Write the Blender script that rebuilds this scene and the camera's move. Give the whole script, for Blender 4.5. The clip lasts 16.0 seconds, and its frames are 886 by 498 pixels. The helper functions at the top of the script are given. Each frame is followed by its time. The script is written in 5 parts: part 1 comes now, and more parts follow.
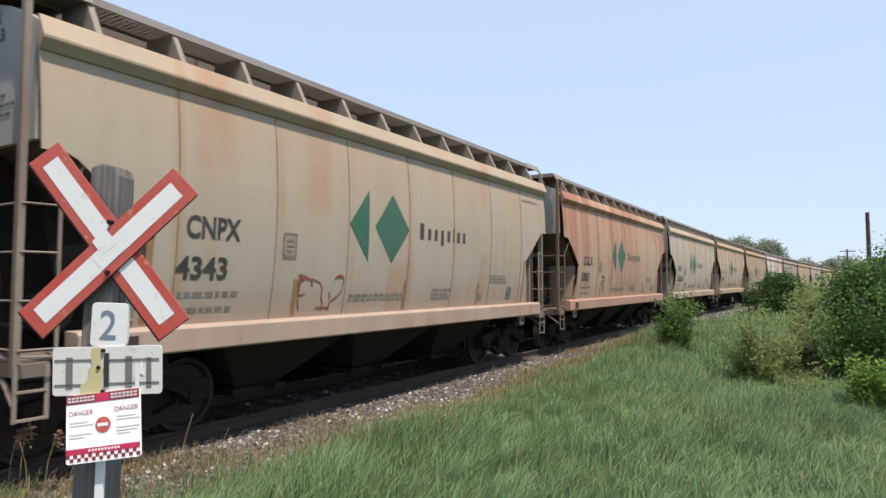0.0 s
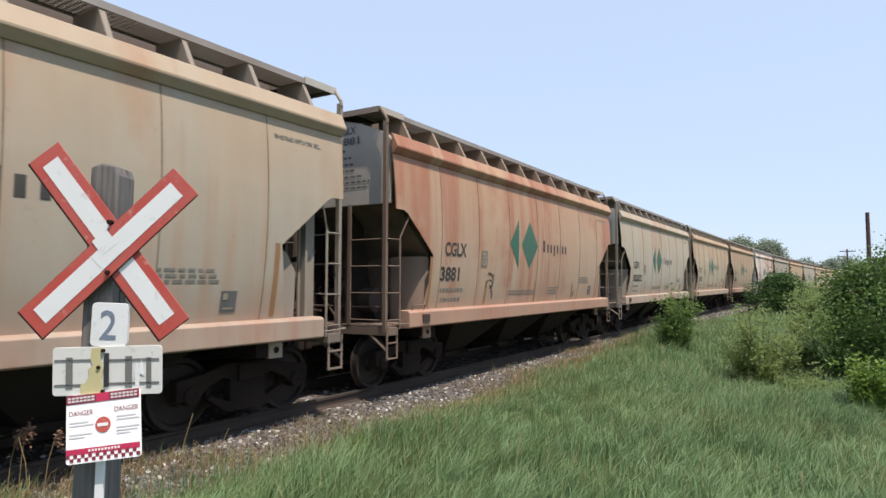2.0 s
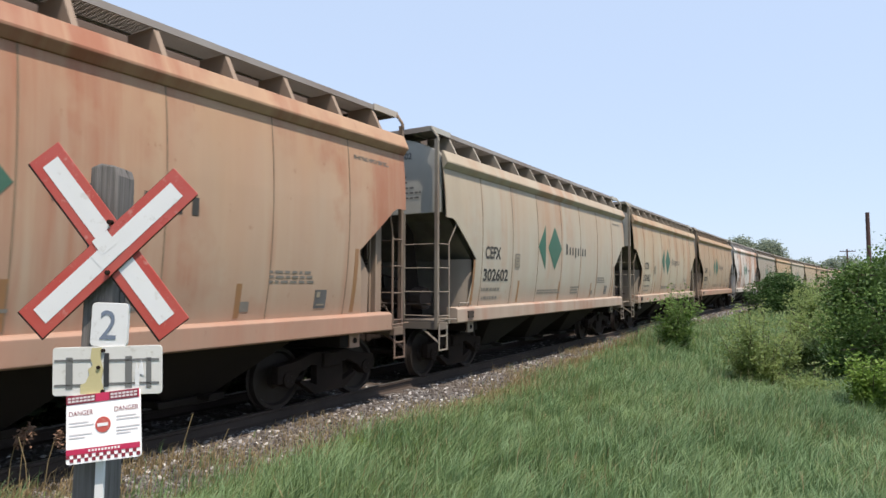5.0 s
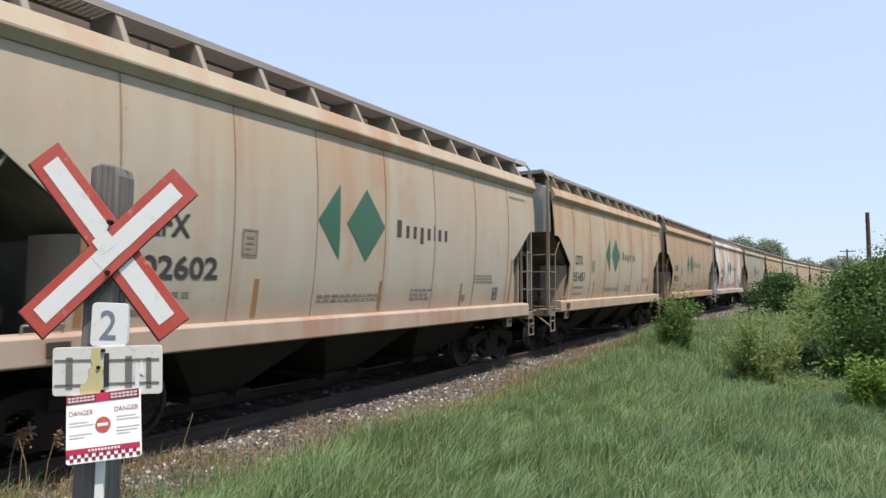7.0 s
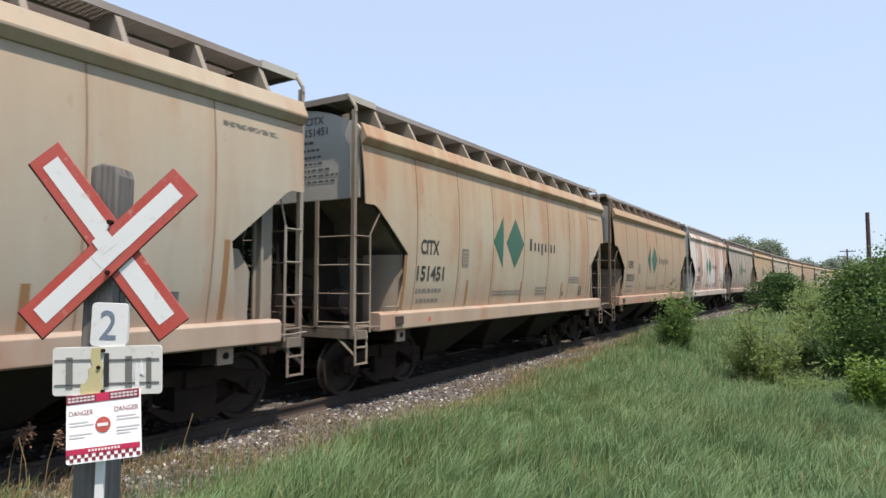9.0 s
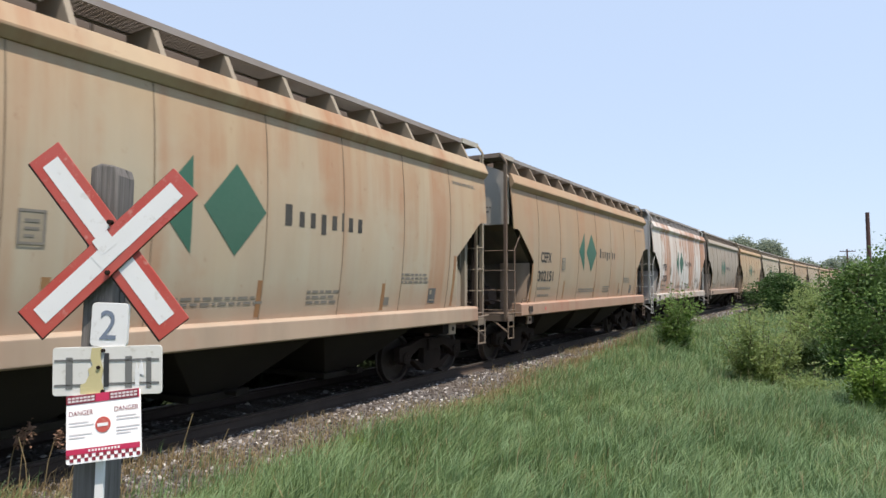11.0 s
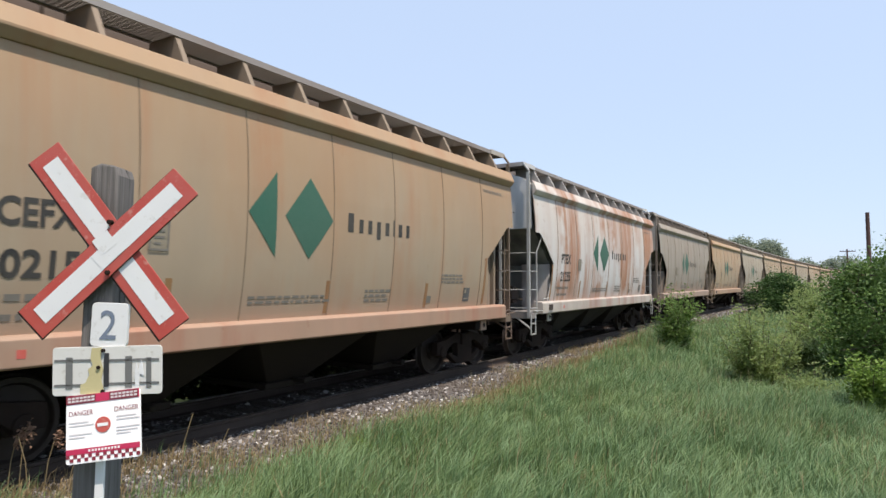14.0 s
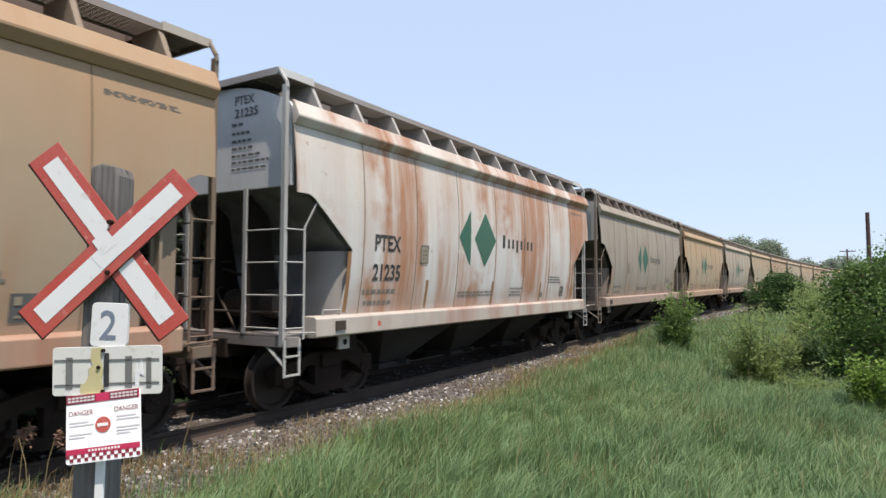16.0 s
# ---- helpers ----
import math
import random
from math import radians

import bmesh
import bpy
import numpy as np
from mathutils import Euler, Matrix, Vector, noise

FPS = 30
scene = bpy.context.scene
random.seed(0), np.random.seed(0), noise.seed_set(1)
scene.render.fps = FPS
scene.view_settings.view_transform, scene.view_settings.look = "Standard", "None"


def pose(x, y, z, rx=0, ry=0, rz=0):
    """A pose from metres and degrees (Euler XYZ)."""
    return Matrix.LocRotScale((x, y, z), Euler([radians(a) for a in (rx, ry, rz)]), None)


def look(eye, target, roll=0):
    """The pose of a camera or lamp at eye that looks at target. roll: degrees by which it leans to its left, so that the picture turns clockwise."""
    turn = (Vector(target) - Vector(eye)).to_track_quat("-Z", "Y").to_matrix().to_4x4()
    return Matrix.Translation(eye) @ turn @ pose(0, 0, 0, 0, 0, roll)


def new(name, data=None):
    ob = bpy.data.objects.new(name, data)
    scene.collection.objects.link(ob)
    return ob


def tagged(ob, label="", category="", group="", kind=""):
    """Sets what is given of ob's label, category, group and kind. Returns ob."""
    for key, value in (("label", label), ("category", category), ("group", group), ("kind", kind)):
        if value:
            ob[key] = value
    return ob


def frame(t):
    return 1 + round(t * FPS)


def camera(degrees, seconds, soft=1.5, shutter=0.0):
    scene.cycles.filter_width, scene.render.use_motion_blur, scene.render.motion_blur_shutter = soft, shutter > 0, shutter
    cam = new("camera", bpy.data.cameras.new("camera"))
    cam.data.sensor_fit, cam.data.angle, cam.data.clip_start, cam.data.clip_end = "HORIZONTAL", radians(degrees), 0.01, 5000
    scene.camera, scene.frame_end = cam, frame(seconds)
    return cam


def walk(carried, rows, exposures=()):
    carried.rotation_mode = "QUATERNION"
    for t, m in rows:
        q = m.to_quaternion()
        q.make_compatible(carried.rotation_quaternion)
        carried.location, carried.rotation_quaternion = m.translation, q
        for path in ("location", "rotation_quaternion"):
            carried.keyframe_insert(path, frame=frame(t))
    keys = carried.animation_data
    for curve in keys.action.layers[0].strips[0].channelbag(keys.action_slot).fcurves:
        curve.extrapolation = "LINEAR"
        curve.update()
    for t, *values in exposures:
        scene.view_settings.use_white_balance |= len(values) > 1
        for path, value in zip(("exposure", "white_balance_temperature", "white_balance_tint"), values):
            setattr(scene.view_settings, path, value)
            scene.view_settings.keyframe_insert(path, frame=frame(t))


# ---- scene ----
# Fitted plan: the track's arc length s grows away from the camera; rail head at s = 0 is the origin; the camera stands beside it.
SECONDS = 16.0
cam = camera(70.23, SECONDS, soft=1.5, shutter=0.2)
EYE = Vector((0.0, -7.916, 1.88))
YAW, PITCH, ROLL = 0.56429, 0.06247, 0.49
AIM = EYE + Vector((math.cos(YAW) * math.cos(PITCH), math.sin(YAW) * math.cos(PITCH), math.sin(PITCH)))
VIEW = look(EYE, AIM, ROLL)
walk(cam, [(0.0, VIEW), (SECONDS, VIEW)], exposures=[(0.0, 1.0, 7050, 14), (SECONDS, 1.0, 7050, 14)])

# ---- world and sun ----
SUN_TO = Vector((-0.14, -0.40, 1.0)).normalized()
world = bpy.data.worlds.new("sky")
scene.world = world
world.use_nodes = True
sky = world.node_tree.nodes.new("ShaderNodeTexSky")
sky.sky_type, sky.sun_disc = "NISHITA", False
sky.sun_elevation, sky.sun_rotation = math.asin(SUN_TO.z), math.atan2(SUN_TO.x, SUN_TO.y)
sky.air_density, sky.dust_density, sky.ozone_density = 1.1, 0.8, 3.0
haze = world.node_tree.nodes.new("ShaderNodeMix")
haze.data_type = "RGBA"
haze.inputs[0].default_value = 0.85
haze.inputs[7].default_value = (1.92, 2.55, 3.55, 1.0)
world.node_tree.links.new(sky.outputs[0], haze.inputs[6])
world.node_tree.links.new(haze.outputs[2], world.node_tree.nodes["Background"].inputs[0])
world.node_tree.nodes["Background"].inputs[1].default_value = 0.146
sun = new("sun", bpy.data.lights.new("sun", "SUN"))
sun.data.energy, sun.data.angle, sun.data.color = 3.0, radians(0.6), (1.0, 0.95, 0.87)
sun.matrix_world = look(SUN_TO * 50, (0, 0, 0))

# ---- the line of the track ----
KS = (0.0, 30.0, 60.0, 110.0, 190.0, 300.0)
BEND = (0.00119, -0.00056, -0.00131, -0.00105, -0.00068, -0.0004)
RISE = (0.01037, 0.01531, 0.01249, 0.00622, 0.00432, 0.003)
_s = np.linspace(-120, 420, 1081)
_h = np.cumsum(np.interp(_s, KS, BEND)) * 0.5
_zero = 240
_h -= _h[_zero]
_x, _y, _z = np.cumsum(np.cos(_h)) * 0.5, np.cumsum(np.sin(_h)) * 0.5, np.cumsum(np.interp(_s, KS, RISE)) * 0.5
_x, _y, _z = _x - _x[_zero], _y - _y[_zero], _z - _z[_zero]


def track(s):
    """Place and heading of the track's centre line at arc length s."""
    return (float(np.interp(s, _s, _x)), float(np.interp(s, _s, _y)), float(np.interp(s, _s, _z)), float(np.interp(s, _s, _h)))


def beside(s, n, z=0.0):
    """A point n metres to the left of the line (negative: the camera's side), z above the rail head."""
    x, y, h, a = track(s)
    return Vector((x - math.sin(a) * n, y + math.cos(a) * n, h + z))


def lateral(x, y):
    """Signed distance from the line and rail height, for arrays."""
    return (y - np.interp(x, _x, _y)) * np.cos(np.interp(x, _x, _h)), np.interp(x, _x, _z)


PROFILE_N = (-60, -30, -12, -6, -3.4, -2.5, -1.9, -1.3, 1.3, 1.9, 2.6, 4, 12, 60)
PROFILE_Z = (-0.5, -0.5, -0.42, -0.36, -0.34, -0.33, -0.26, -0.19, -0.19, -0.27, -0.5, -0.7, -0.8, -0.8)


def ground_z(x, y):
    n, h = lateral(x, y)
    berm = 0.34 * np.exp(-((n + 2.8) / 0.8) ** 2) * np.exp(-((x - 23.0) / 7.5) ** 2)
    return np.interp(n, PROFILE_N, PROFILE_Z) + h + berm + 0.05 * np.sin(x * 0.9 + y * 0.5) * np.clip((-n - 3) / 3, 0, 1) + 0.04 * np.sin(y * 1.7 - x * 0.31) * np.clip((-n - 3) / 3, 0, 1)


# ---- materials ----
def nodes_of(name, rough=0.6, metal=0.0, spec=0.4):
    m = bpy.data.materials.new(name)
    m.use_nodes = True
    t = m.node_tree
    b = t.nodes["Principled BSDF"]
    b.inputs["Roughness"].default_value, b.inputs["Metallic"].default_value = rough, metal
    b.inputs["Specular IOR Level"].default_value = spec
    return m, t, b


def rgba(c):
    return (*c, 1.0)


def noise_node(t, scale, detail=4.0, stretch=(1, 1, 1), shift=(0, 0, 0), coords="Object", rough=0.6):
    co, mp, n = t.nodes.new("ShaderNodeTexCoord"), t.nodes.new("ShaderNodeMapping"), t.nodes.new("ShaderNodeTexNoise")
    mp.inputs["Scale"].default_value, mp.inputs["Location"].default_value = stretch, shift
    n.inputs["Scale"].default_value, n.inputs["Detail"].default_value, n.inputs["Roughness"].default_value = scale, detail, rough
    t.links.new(co.outputs[coords], mp.inputs[0])
    t.links.new(mp.outputs[0], n.inputs["Vector"])
    return n.outputs["Fac"]


def ramp(t, fac, lo, hi, a=(0, 0, 0), b=(1, 1, 1)):
    r = t.nodes.new("ShaderNodeValToRGB")
    r.color_ramp.elements[0].position, r.color_ramp.elements[1].position = lo, hi
    r.color_ramp.elements[0].color, r.color_ramp.elements[1].color = rgba(a), rgba(b)
    t.links.new(fac, r.inputs[0])
    return r.outputs[0]


def mix(t, fac, a, b, mode="MIX"):
    n = t.nodes.new("ShaderNodeMix")
    n.data_type, n.blend_type = "RGBA", mode
    for sock, val in ((n.inputs[0], fac), (n.inputs[6], a), (n.inputs[7], b)):
        if isinstance(val, (int, float)):
            sock.default_value = val
        elif isinstance(val, tuple):
            sock.default_value = rgba(val)
        else:
            t.links.new(val, sock)
    return n.outputs[2]


def scaled(t, val, k):
    n = t.nodes.new("ShaderNodeMath")
    n.operation = "MULTIPLY"
    t.links.new(val, n.inputs[0])
    n.inputs[1].default_value = k
    return n.outputs[0]


def bump(t, b, fac, strength=0.3, dist=0.01):
    n = t.nodes.new("ShaderNodeBump")
    n.inputs["Strength"].default_value, n.inputs["Distance"].default_value = strength, dist
    t.links.new(fac, n.inputs["Height"])
    t.links.new(n.outputs[0], b.inputs["Normal"])


def plain(name, c, rough=0.6, metal=0.0, vary=0.35, scale=6.0, c2=None, spec=0.4):
    """A surface of one colour with blotches and grain."""
    m, t, b = nodes_of(name, rough, metal, spec)
    big = noise_node(t, scale * 0.25, 3)
    fine = noise_node(t, scale * 8, 4)
    dark = c2 or tuple(v * (1 - vary) for v in c)
    col = mix(t, ramp(t, big, 0.3, 0.7), c, dark)
    col = mix(t, scaled(t, fine, 0.5), col, tuple(v * (1 - vary * 0.7) for v in c))
    t.links.new(col, b.inputs["Base Color"])
    bump(t, b, fine, 0.2, 0.004)
    return m


RUST = (0.21, 0.075, 0.035)


def car_paint(name, c, rust=0.3, grime=0.3, seed=0.0, rust_colour=RUST, grime_colour=(0.20, 0.165, 0.125), wash=0.5, seams=0.0):
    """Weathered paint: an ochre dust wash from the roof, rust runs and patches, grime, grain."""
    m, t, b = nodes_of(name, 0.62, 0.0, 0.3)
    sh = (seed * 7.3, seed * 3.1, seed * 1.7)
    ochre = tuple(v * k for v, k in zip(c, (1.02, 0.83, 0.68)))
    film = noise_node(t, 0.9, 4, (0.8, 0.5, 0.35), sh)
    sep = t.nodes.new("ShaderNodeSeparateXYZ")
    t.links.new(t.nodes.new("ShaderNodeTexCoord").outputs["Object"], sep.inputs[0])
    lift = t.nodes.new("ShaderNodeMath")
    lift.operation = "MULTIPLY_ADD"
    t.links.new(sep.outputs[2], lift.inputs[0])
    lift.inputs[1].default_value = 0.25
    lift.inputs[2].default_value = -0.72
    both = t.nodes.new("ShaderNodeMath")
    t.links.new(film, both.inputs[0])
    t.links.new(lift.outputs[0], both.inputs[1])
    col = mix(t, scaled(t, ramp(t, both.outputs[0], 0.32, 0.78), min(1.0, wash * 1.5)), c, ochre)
    dirt = noise_node(t, 2.2, 5, (1.0, 0.6, 0.22), (sh[1], sh[0], 4))
    col = mix(t, scaled(t, ramp(t, dirt, 0.42, 0.78), grime), col, grime_colour)
    # broad faint runs, then narrow ones that fade along their length
    broad = noise_node(t, 1.0, 4, (1.5, 0.05, 0.06), (sh[0], 0, sh[1]))
    soft = tuple(0.4 * p + 0.6 * q for p, q in zip(c, rust_colour))
    col = mix(t, scaled(t, ramp(t, broad, 0.46, 0.70), 0.10 + 0.38 * rust), col, soft)
    runs = noise_node(t, 1.0, 6, (1.7, 0.05, 0.10), (sh[2], 0, sh[0]), rough=0.6)
    where = noise_node(t, 0.8, 5, (0.55, 0.1, 0.5), (sh[0], 2, sh[1] + 0.5), rough=0.6)
    mask = mix(t, 1.0, ramp(t, runs, 0.50 - 0.10 * rust, 0.64 - 0.09 * rust), ramp(t, where, 0.49 - 0.05 * rust, 0.60 - 0.06 * rust), "MULTIPLY")
    tone = mix(t, ramp(t, noise_node(t, 3.0, 5, (1.5, 0.2, 0.5), sh), 0.35, 0.68), rust_colour, tuple(min(1.0, 0.76 * q + 0.24 * p) for p, q in zip(c, rust_colour)))
    col = mix(t, scaled(t, mask, min(0.95, 0.22 + rust * 0.66)), col, tone)
    if seams:
        # brown runs that gather along the welded seams
        fold = t.nodes.new("ShaderNodeMath")
        fold.operation = "PINGPONG"
        t.links.new(sep.outputs[0], fold.inputs[0])
        fold.inputs[1].default_value = 0.7625
        beside_seam = ramp(t, fold.outputs[0], 0.01, 0.10, (1, 1, 1), (0, 0, 0))
        length = ramp(t, noise_node(t, 1.0, 5, (1.3, 0.05, 0.4), (sh[1] + 3, 1, sh[2])), 0.40, 0.66)
        col = mix(t, scaled(t, mix(t, 1.0, beside_seam, length, "MULTIPLY"), seams), col, tuple(0.2 * p + 0.8 * q for p, q in zip(c, rust_colour)))
    if seams:
        # reddish road dust thrown up from the sill, with a ragged upper edge
        low = t.nodes.new("ShaderNodeMath")
        low.operation = "MULTIPLY_ADD"
        t.links.new(noise_node(t, 1.6, 5, (1.2, 0.1, 0.5), (sh[2], 5, sh[1])), low.inputs[0])
        low.inputs[1].default_value = -0.16
        t.links.new(scaled(t, sep.outputs[2], 0.2), low.inputs[2])
        col = mix(t, scaled(t, ramp(t, low.outputs[0], 0.185, 0.29, (1, 1, 1), (0, 0, 0)), 0.6), col, (0.35, 0.225, 0.165))
    spots = noise_node(t, 9.0, 5, (1, 1, 0.5), sh)
    col = mix(t, scaled(t, ramp(t, spots, 0.66, 0.74), 0.12 + 0.4 * rust), col, RUST)
    fine = noise_node(t, 60, 4)
    col = mix(t, scaled(t, fine, 0.14), col, tuple(v * 0.6 for v in c))
    t.links.new(col, b.inputs["Base Color"])
    wave = noise_node(t, 1.1, 2, (1, 1, 0.6), sh)
    bump(t, b, wave, 0.35, 0.05)
    return m


# Dirt colour lowered to near black, with the under-wagon shade in it.
DARK = plain("black_underframe_dirt_and_shade", (0.016, 0.013, 0.012), 0.92, 0.0, 0.5, 5, (0.028, 0.02, 0.016), 0.12)
CAST = plain("cast_steel_brown", (0.019, 0.014, 0.012), 0.9, 0.0, 0.5, 7, (0.034, 0.023, 0.018), 0.12)
WHEEL = plain("worn_wheel_steel", (0.045, 0.036, 0.032), 0.55, 0.4, 0.4, 7, (0.028, 0.021, 0.018), 0.25)
STEEL = plain("worn_bright_steel", (0.40, 0.38, 0.36), 0.35, 0.85, 0.4, 8)
RAILSIDE = plain("rusty_rail", (0.075, 0.055, 0.045), 0.75, 0.2, 0.4, 5)
GRATE = plain("galvanised_grating", (0.34, 0.325, 0.315), 0.7, 0.1, 0.4, 3, (0.24, 0.19, 0.165))
TEXT = plain("black_stencil_paint", (0.03, 0.03, 0.03), 0.7, 0.0, 0.3, 6, (0.075, 0.07, 0.06))
FADED = plain("faded_black_stencil", (0.09, 0.09, 0.09), 0.7, 0.0, 0.3, 6, (0.15, 0.15, 0.15))
GREEN = plain("green_logo_paint", (0.028, 0.115, 0.078), 0.65, 0.0, 0.35, 3, (0.05, 0.125, 0.088))
AMBER = plain("faded_reflective_tape", (0.30, 0.17, 0.075), 0.5, 0.0, 0.4, 4, (0.26, 0.13, 0.07))
GREY_LABEL = plain("grey_stencil", (0.20, 0.185, 0.16), 0.7, 0.0, 0.3, 20)
PLACARD = plain("placard_grey", (0.29, 0.25, 0.185), 0.6, 0.0, 0.3, 6)
SCRAWL_RED = plain("red_spray_paint", (0.27, 0.09, 0.055), 0.7)
SEAM = plain("weld_seam_grime", (0.17, 0.125, 0.085), 0.85, 0.0, 0.4, 1.5, (0.27, 0.21, 0.145))


def grained(name, c, dark):
    """Weathered timber: long grain, dark checks, stains."""
    m, t, b = nodes_of(name, 0.88, 0.0, 0.2)
    grain = noise_node(t, 1.0, 6, (45, 45, 1.6), rough=0.7)
    checks = noise_node(t, 1.0, 4, (16, 16, 0.7), (3, 1, 0))
    stain = noise_node(t, 2.5, 4, (1, 1, 0.6))
    col = mix(t, ramp(t, grain, 0.35, 0.68), c, tuple(v * 0.5 for v in c))
    col = mix(t, scaled(t, ramp(t, stain, 0.45, 0.7), 0.5), col, tuple(v * 0.55 for v in c))
    col = mix(t, scaled(t, ramp(t, checks, 0.60, 0.66), 0.9), col, dark)
    t.links.new(col, b.inputs["Base Color"])
    bump(t, b, grain, 0.8, 0.01)
    return m


WOODGREY = grained("weathered_grey_wood", (0.215, 0.20, 0.19), (0.02, 0.018, 0.017))


def worn(name, c, scuff, rough=0.38, amount=0.8, streak=(1, 1, 1)):
    """Painted sign metal with faded blotches, scratches and specks."""
    m, t, b = nodes_of(name, rough, 0.0, 0.5)
    col = mix(t, scaled(t, ramp(t, noise_node(t, 2.2, 4), 0.35, 0.7), 0.55), c, tuple(0.72 * p + 0.28 * q for p, q in zip(c, scuff)))
    col = mix(t, scaled(t, ramp(t, noise_node(t, 14, 6, streak), 0.60, 0.68), amount), col, scuff)
    col = mix(t, scaled(t, ramp(t, noise_node(t, 70, 3), 0.66, 0.72), amount * 0.7), col, scuff)
    t.links.new(col, b.inputs["Base Color"])
    t.links.new(ramp(t, noise_node(t, 6, 4), 0.3, 0.7, (0.25,) * 3, (0.6,) * 3), b.inputs["Roughness"])
    return m


SIGNWHITE = worn("sign_white", (0.74, 0.755, 0.76), (0.48, 0.46, 0.42), 0.3, 0.35)
SIGNRED = worn("sign_red", (0.46, 0.065, 0.05), (0.58, 0.33, 0.28), 0.4, 0.5)
SHEET = worn("clean_reflective_sheet", (0.90, 0.90, 0.90), (0.75, 0.75, 0.76), 0.3, 0.2)
SIGNCRIMSON = plain("sign_crimson", (0.50, 0.03, 0.09), 0.4, 0.0, 0.2, 4)
SIGNINK = plain("sign_dark_ink", (0.045, 0.045, 0.05), 0.5)
NUMBERINK = worn("faded_blue_grey_ink", (0.14, 0.18, 0.25), (0.45, 0.46, 0.48), 0.45, 0.5)
SIGNDARKRED = plain("sign_dark_red_ink", (0.24, 0.03, 0.05), 0.5)
SIGNPALE = plain("sign_pale_print", (0.60, 0.57, 0.58), 0.5, 0.0, 0.1)
PLATEGREY = worn("weathered_panel_white", (0.66, 0.66, 0.63), (0.40, 0.38, 0.32), 0.45, 0.5)
PLATEDARK = plain("panel_dark_grey", (0.20, 0.205, 0.20), 0.5)
YELLOWED = plain("yellowed_peeling_film", (0.62, 0.55, 0.30), 0.6, 0.0, 0.3, 5)
POSTWHITE = plain("white_steel_post", (0.82, 0.82, 0.82), 0.45, 0.0, 0.12, 5)
SLEEPER = plain("creosoted_sleeper_wood", (0.085, 0.065, 0.052), 0.9, 0.0, 0.5, 5)
BARK = plain("grey_brown_bark", (0.11, 0.085, 0.06), 0.9, 0.0, 0.4, 8)
POLEWOOD = plain("dark_brown_pole", (0.10, 0.055, 0.05), 0.85, 0.0, 0.4, 3)


def foliage(name, c, c2, trans=0.35):
    """Leaves: colour varies leaf by leaf and clump by clump, light passes through."""
    m, t, b = nodes_of(name, 0.5, 0.0, 0.3)
    geo = t.nodes.new("ShaderNodeNewGeometry")
    clump = noise_node(t, 1.3, 3)
    col = mix(t, geo.outputs["Random Per Island"], c, c2)
    col = mix(t, scaled(t, ramp(t, clump, 0.35, 0.7), 0.5), col, tuple(v * 0.6 for v in c))
    col = mix(t, scaled(t, ramp(t, noise_node(t, 0.55, 3, shift=(7, 2, 0)), 0.45, 0.62), 0.28), col, tuple(min(1.0, v * 1.1) for v in c2))
    t.links.new(col, b.inputs["Base Color"])
    tr, ad = t.nodes.new("ShaderNodeBsdfTranslucent"), t.nodes.new("ShaderNodeMixShader")
    t.links.new(col, tr.inputs["Color"])
    ad.inputs[0].default_value = trans
    t.links.new(b.outputs[0], ad.inputs[1])
    t.links.new(tr.outputs[0], ad.inputs[2])
    t.links.new(ad.outputs[0], t.nodes["Material Output"].inputs[0])
    return m


GRASS = foliage("meadow_grass", (0.085, 0.165, 0.05), (0.245, 0.325, 0.145), 0.40)
GRASSBLUE = foliage("silvery_grass", (0.10, 0.20, 0.08), (0.265, 0.37, 0.19), 0.42)
DRYGRASS = foliage("dry_grass", (0.34, 0.245, 0.14), (0.27, 0.225, 0.115), 0.35)
LEAF = foliage("bush_leaf", (0.07, 0.14, 0.036), (0.15, 0.245, 0.07), 0.42)
LEAFMID = foliage("mid_green_leaf", (0.11, 0.20, 0.055), (0.22, 0.33, 0.095), 0.5)
LEAFDARK = foliage("dark_bush_leaf", (0.045, 0.10, 0.03), (0.085, 0.16, 0.05))
LEAFPALE = foliage("greyish_bush_leaf", (0.20, 0.28, 0.10), (0.33, 0.41, 0.16), 0.58)
LEAFLIME = foliage("fresh_leaf", (0.15, 0.26, 0.045), (0.23, 0.34, 0.08), 0.45)
SEEDHEAD = foliage("brown_seed_head", (0.26, 0.15, 0.10), (0.36, 0.23, 0.16), 0.2)
# Near-black leaves for the added backdrop growth: shade is in the colour.
LEAFSHADE = foliage("shade_dark_backdrop_leaf", (0.02, 0.034, 0.016), (0.035, 0.05, 0.022), 0.15)
# Distance haze is mixed into this paler, greyer leaf colour.
LEAFHAZED = foliage("hazed_far_tree_leaf", (0.24, 0.29, 0.22), (0.30, 0.345, 0.27), 0.35)


def ground_material():
    m, t, b = nodes_of("grassy_soil", 0.95, 0.0, 0.1)
    big, mid, fine = noise_node(t, 0.35, 4), noise_node(t, 2.5, 5), noise_node(t, 30, 5)
    col = mix(t, ramp(t, big, 0.35, 0.65), (0.07, 0.115, 0.04), (0.11, 0.14, 0.055))
    col = mix(t, scaled(t, ramp(t, mid, 0.5, 0.7), 0.6), col, (0.16, 0.13, 0.07))
    col = mix(t, scaled(t, fine, 0.6), col, (0.05, 0.06, 0.025))
    t.links.new(col, b.inputs["Base Color"])
    bump(t, b, fine, 0.6, 0.05)
    return m


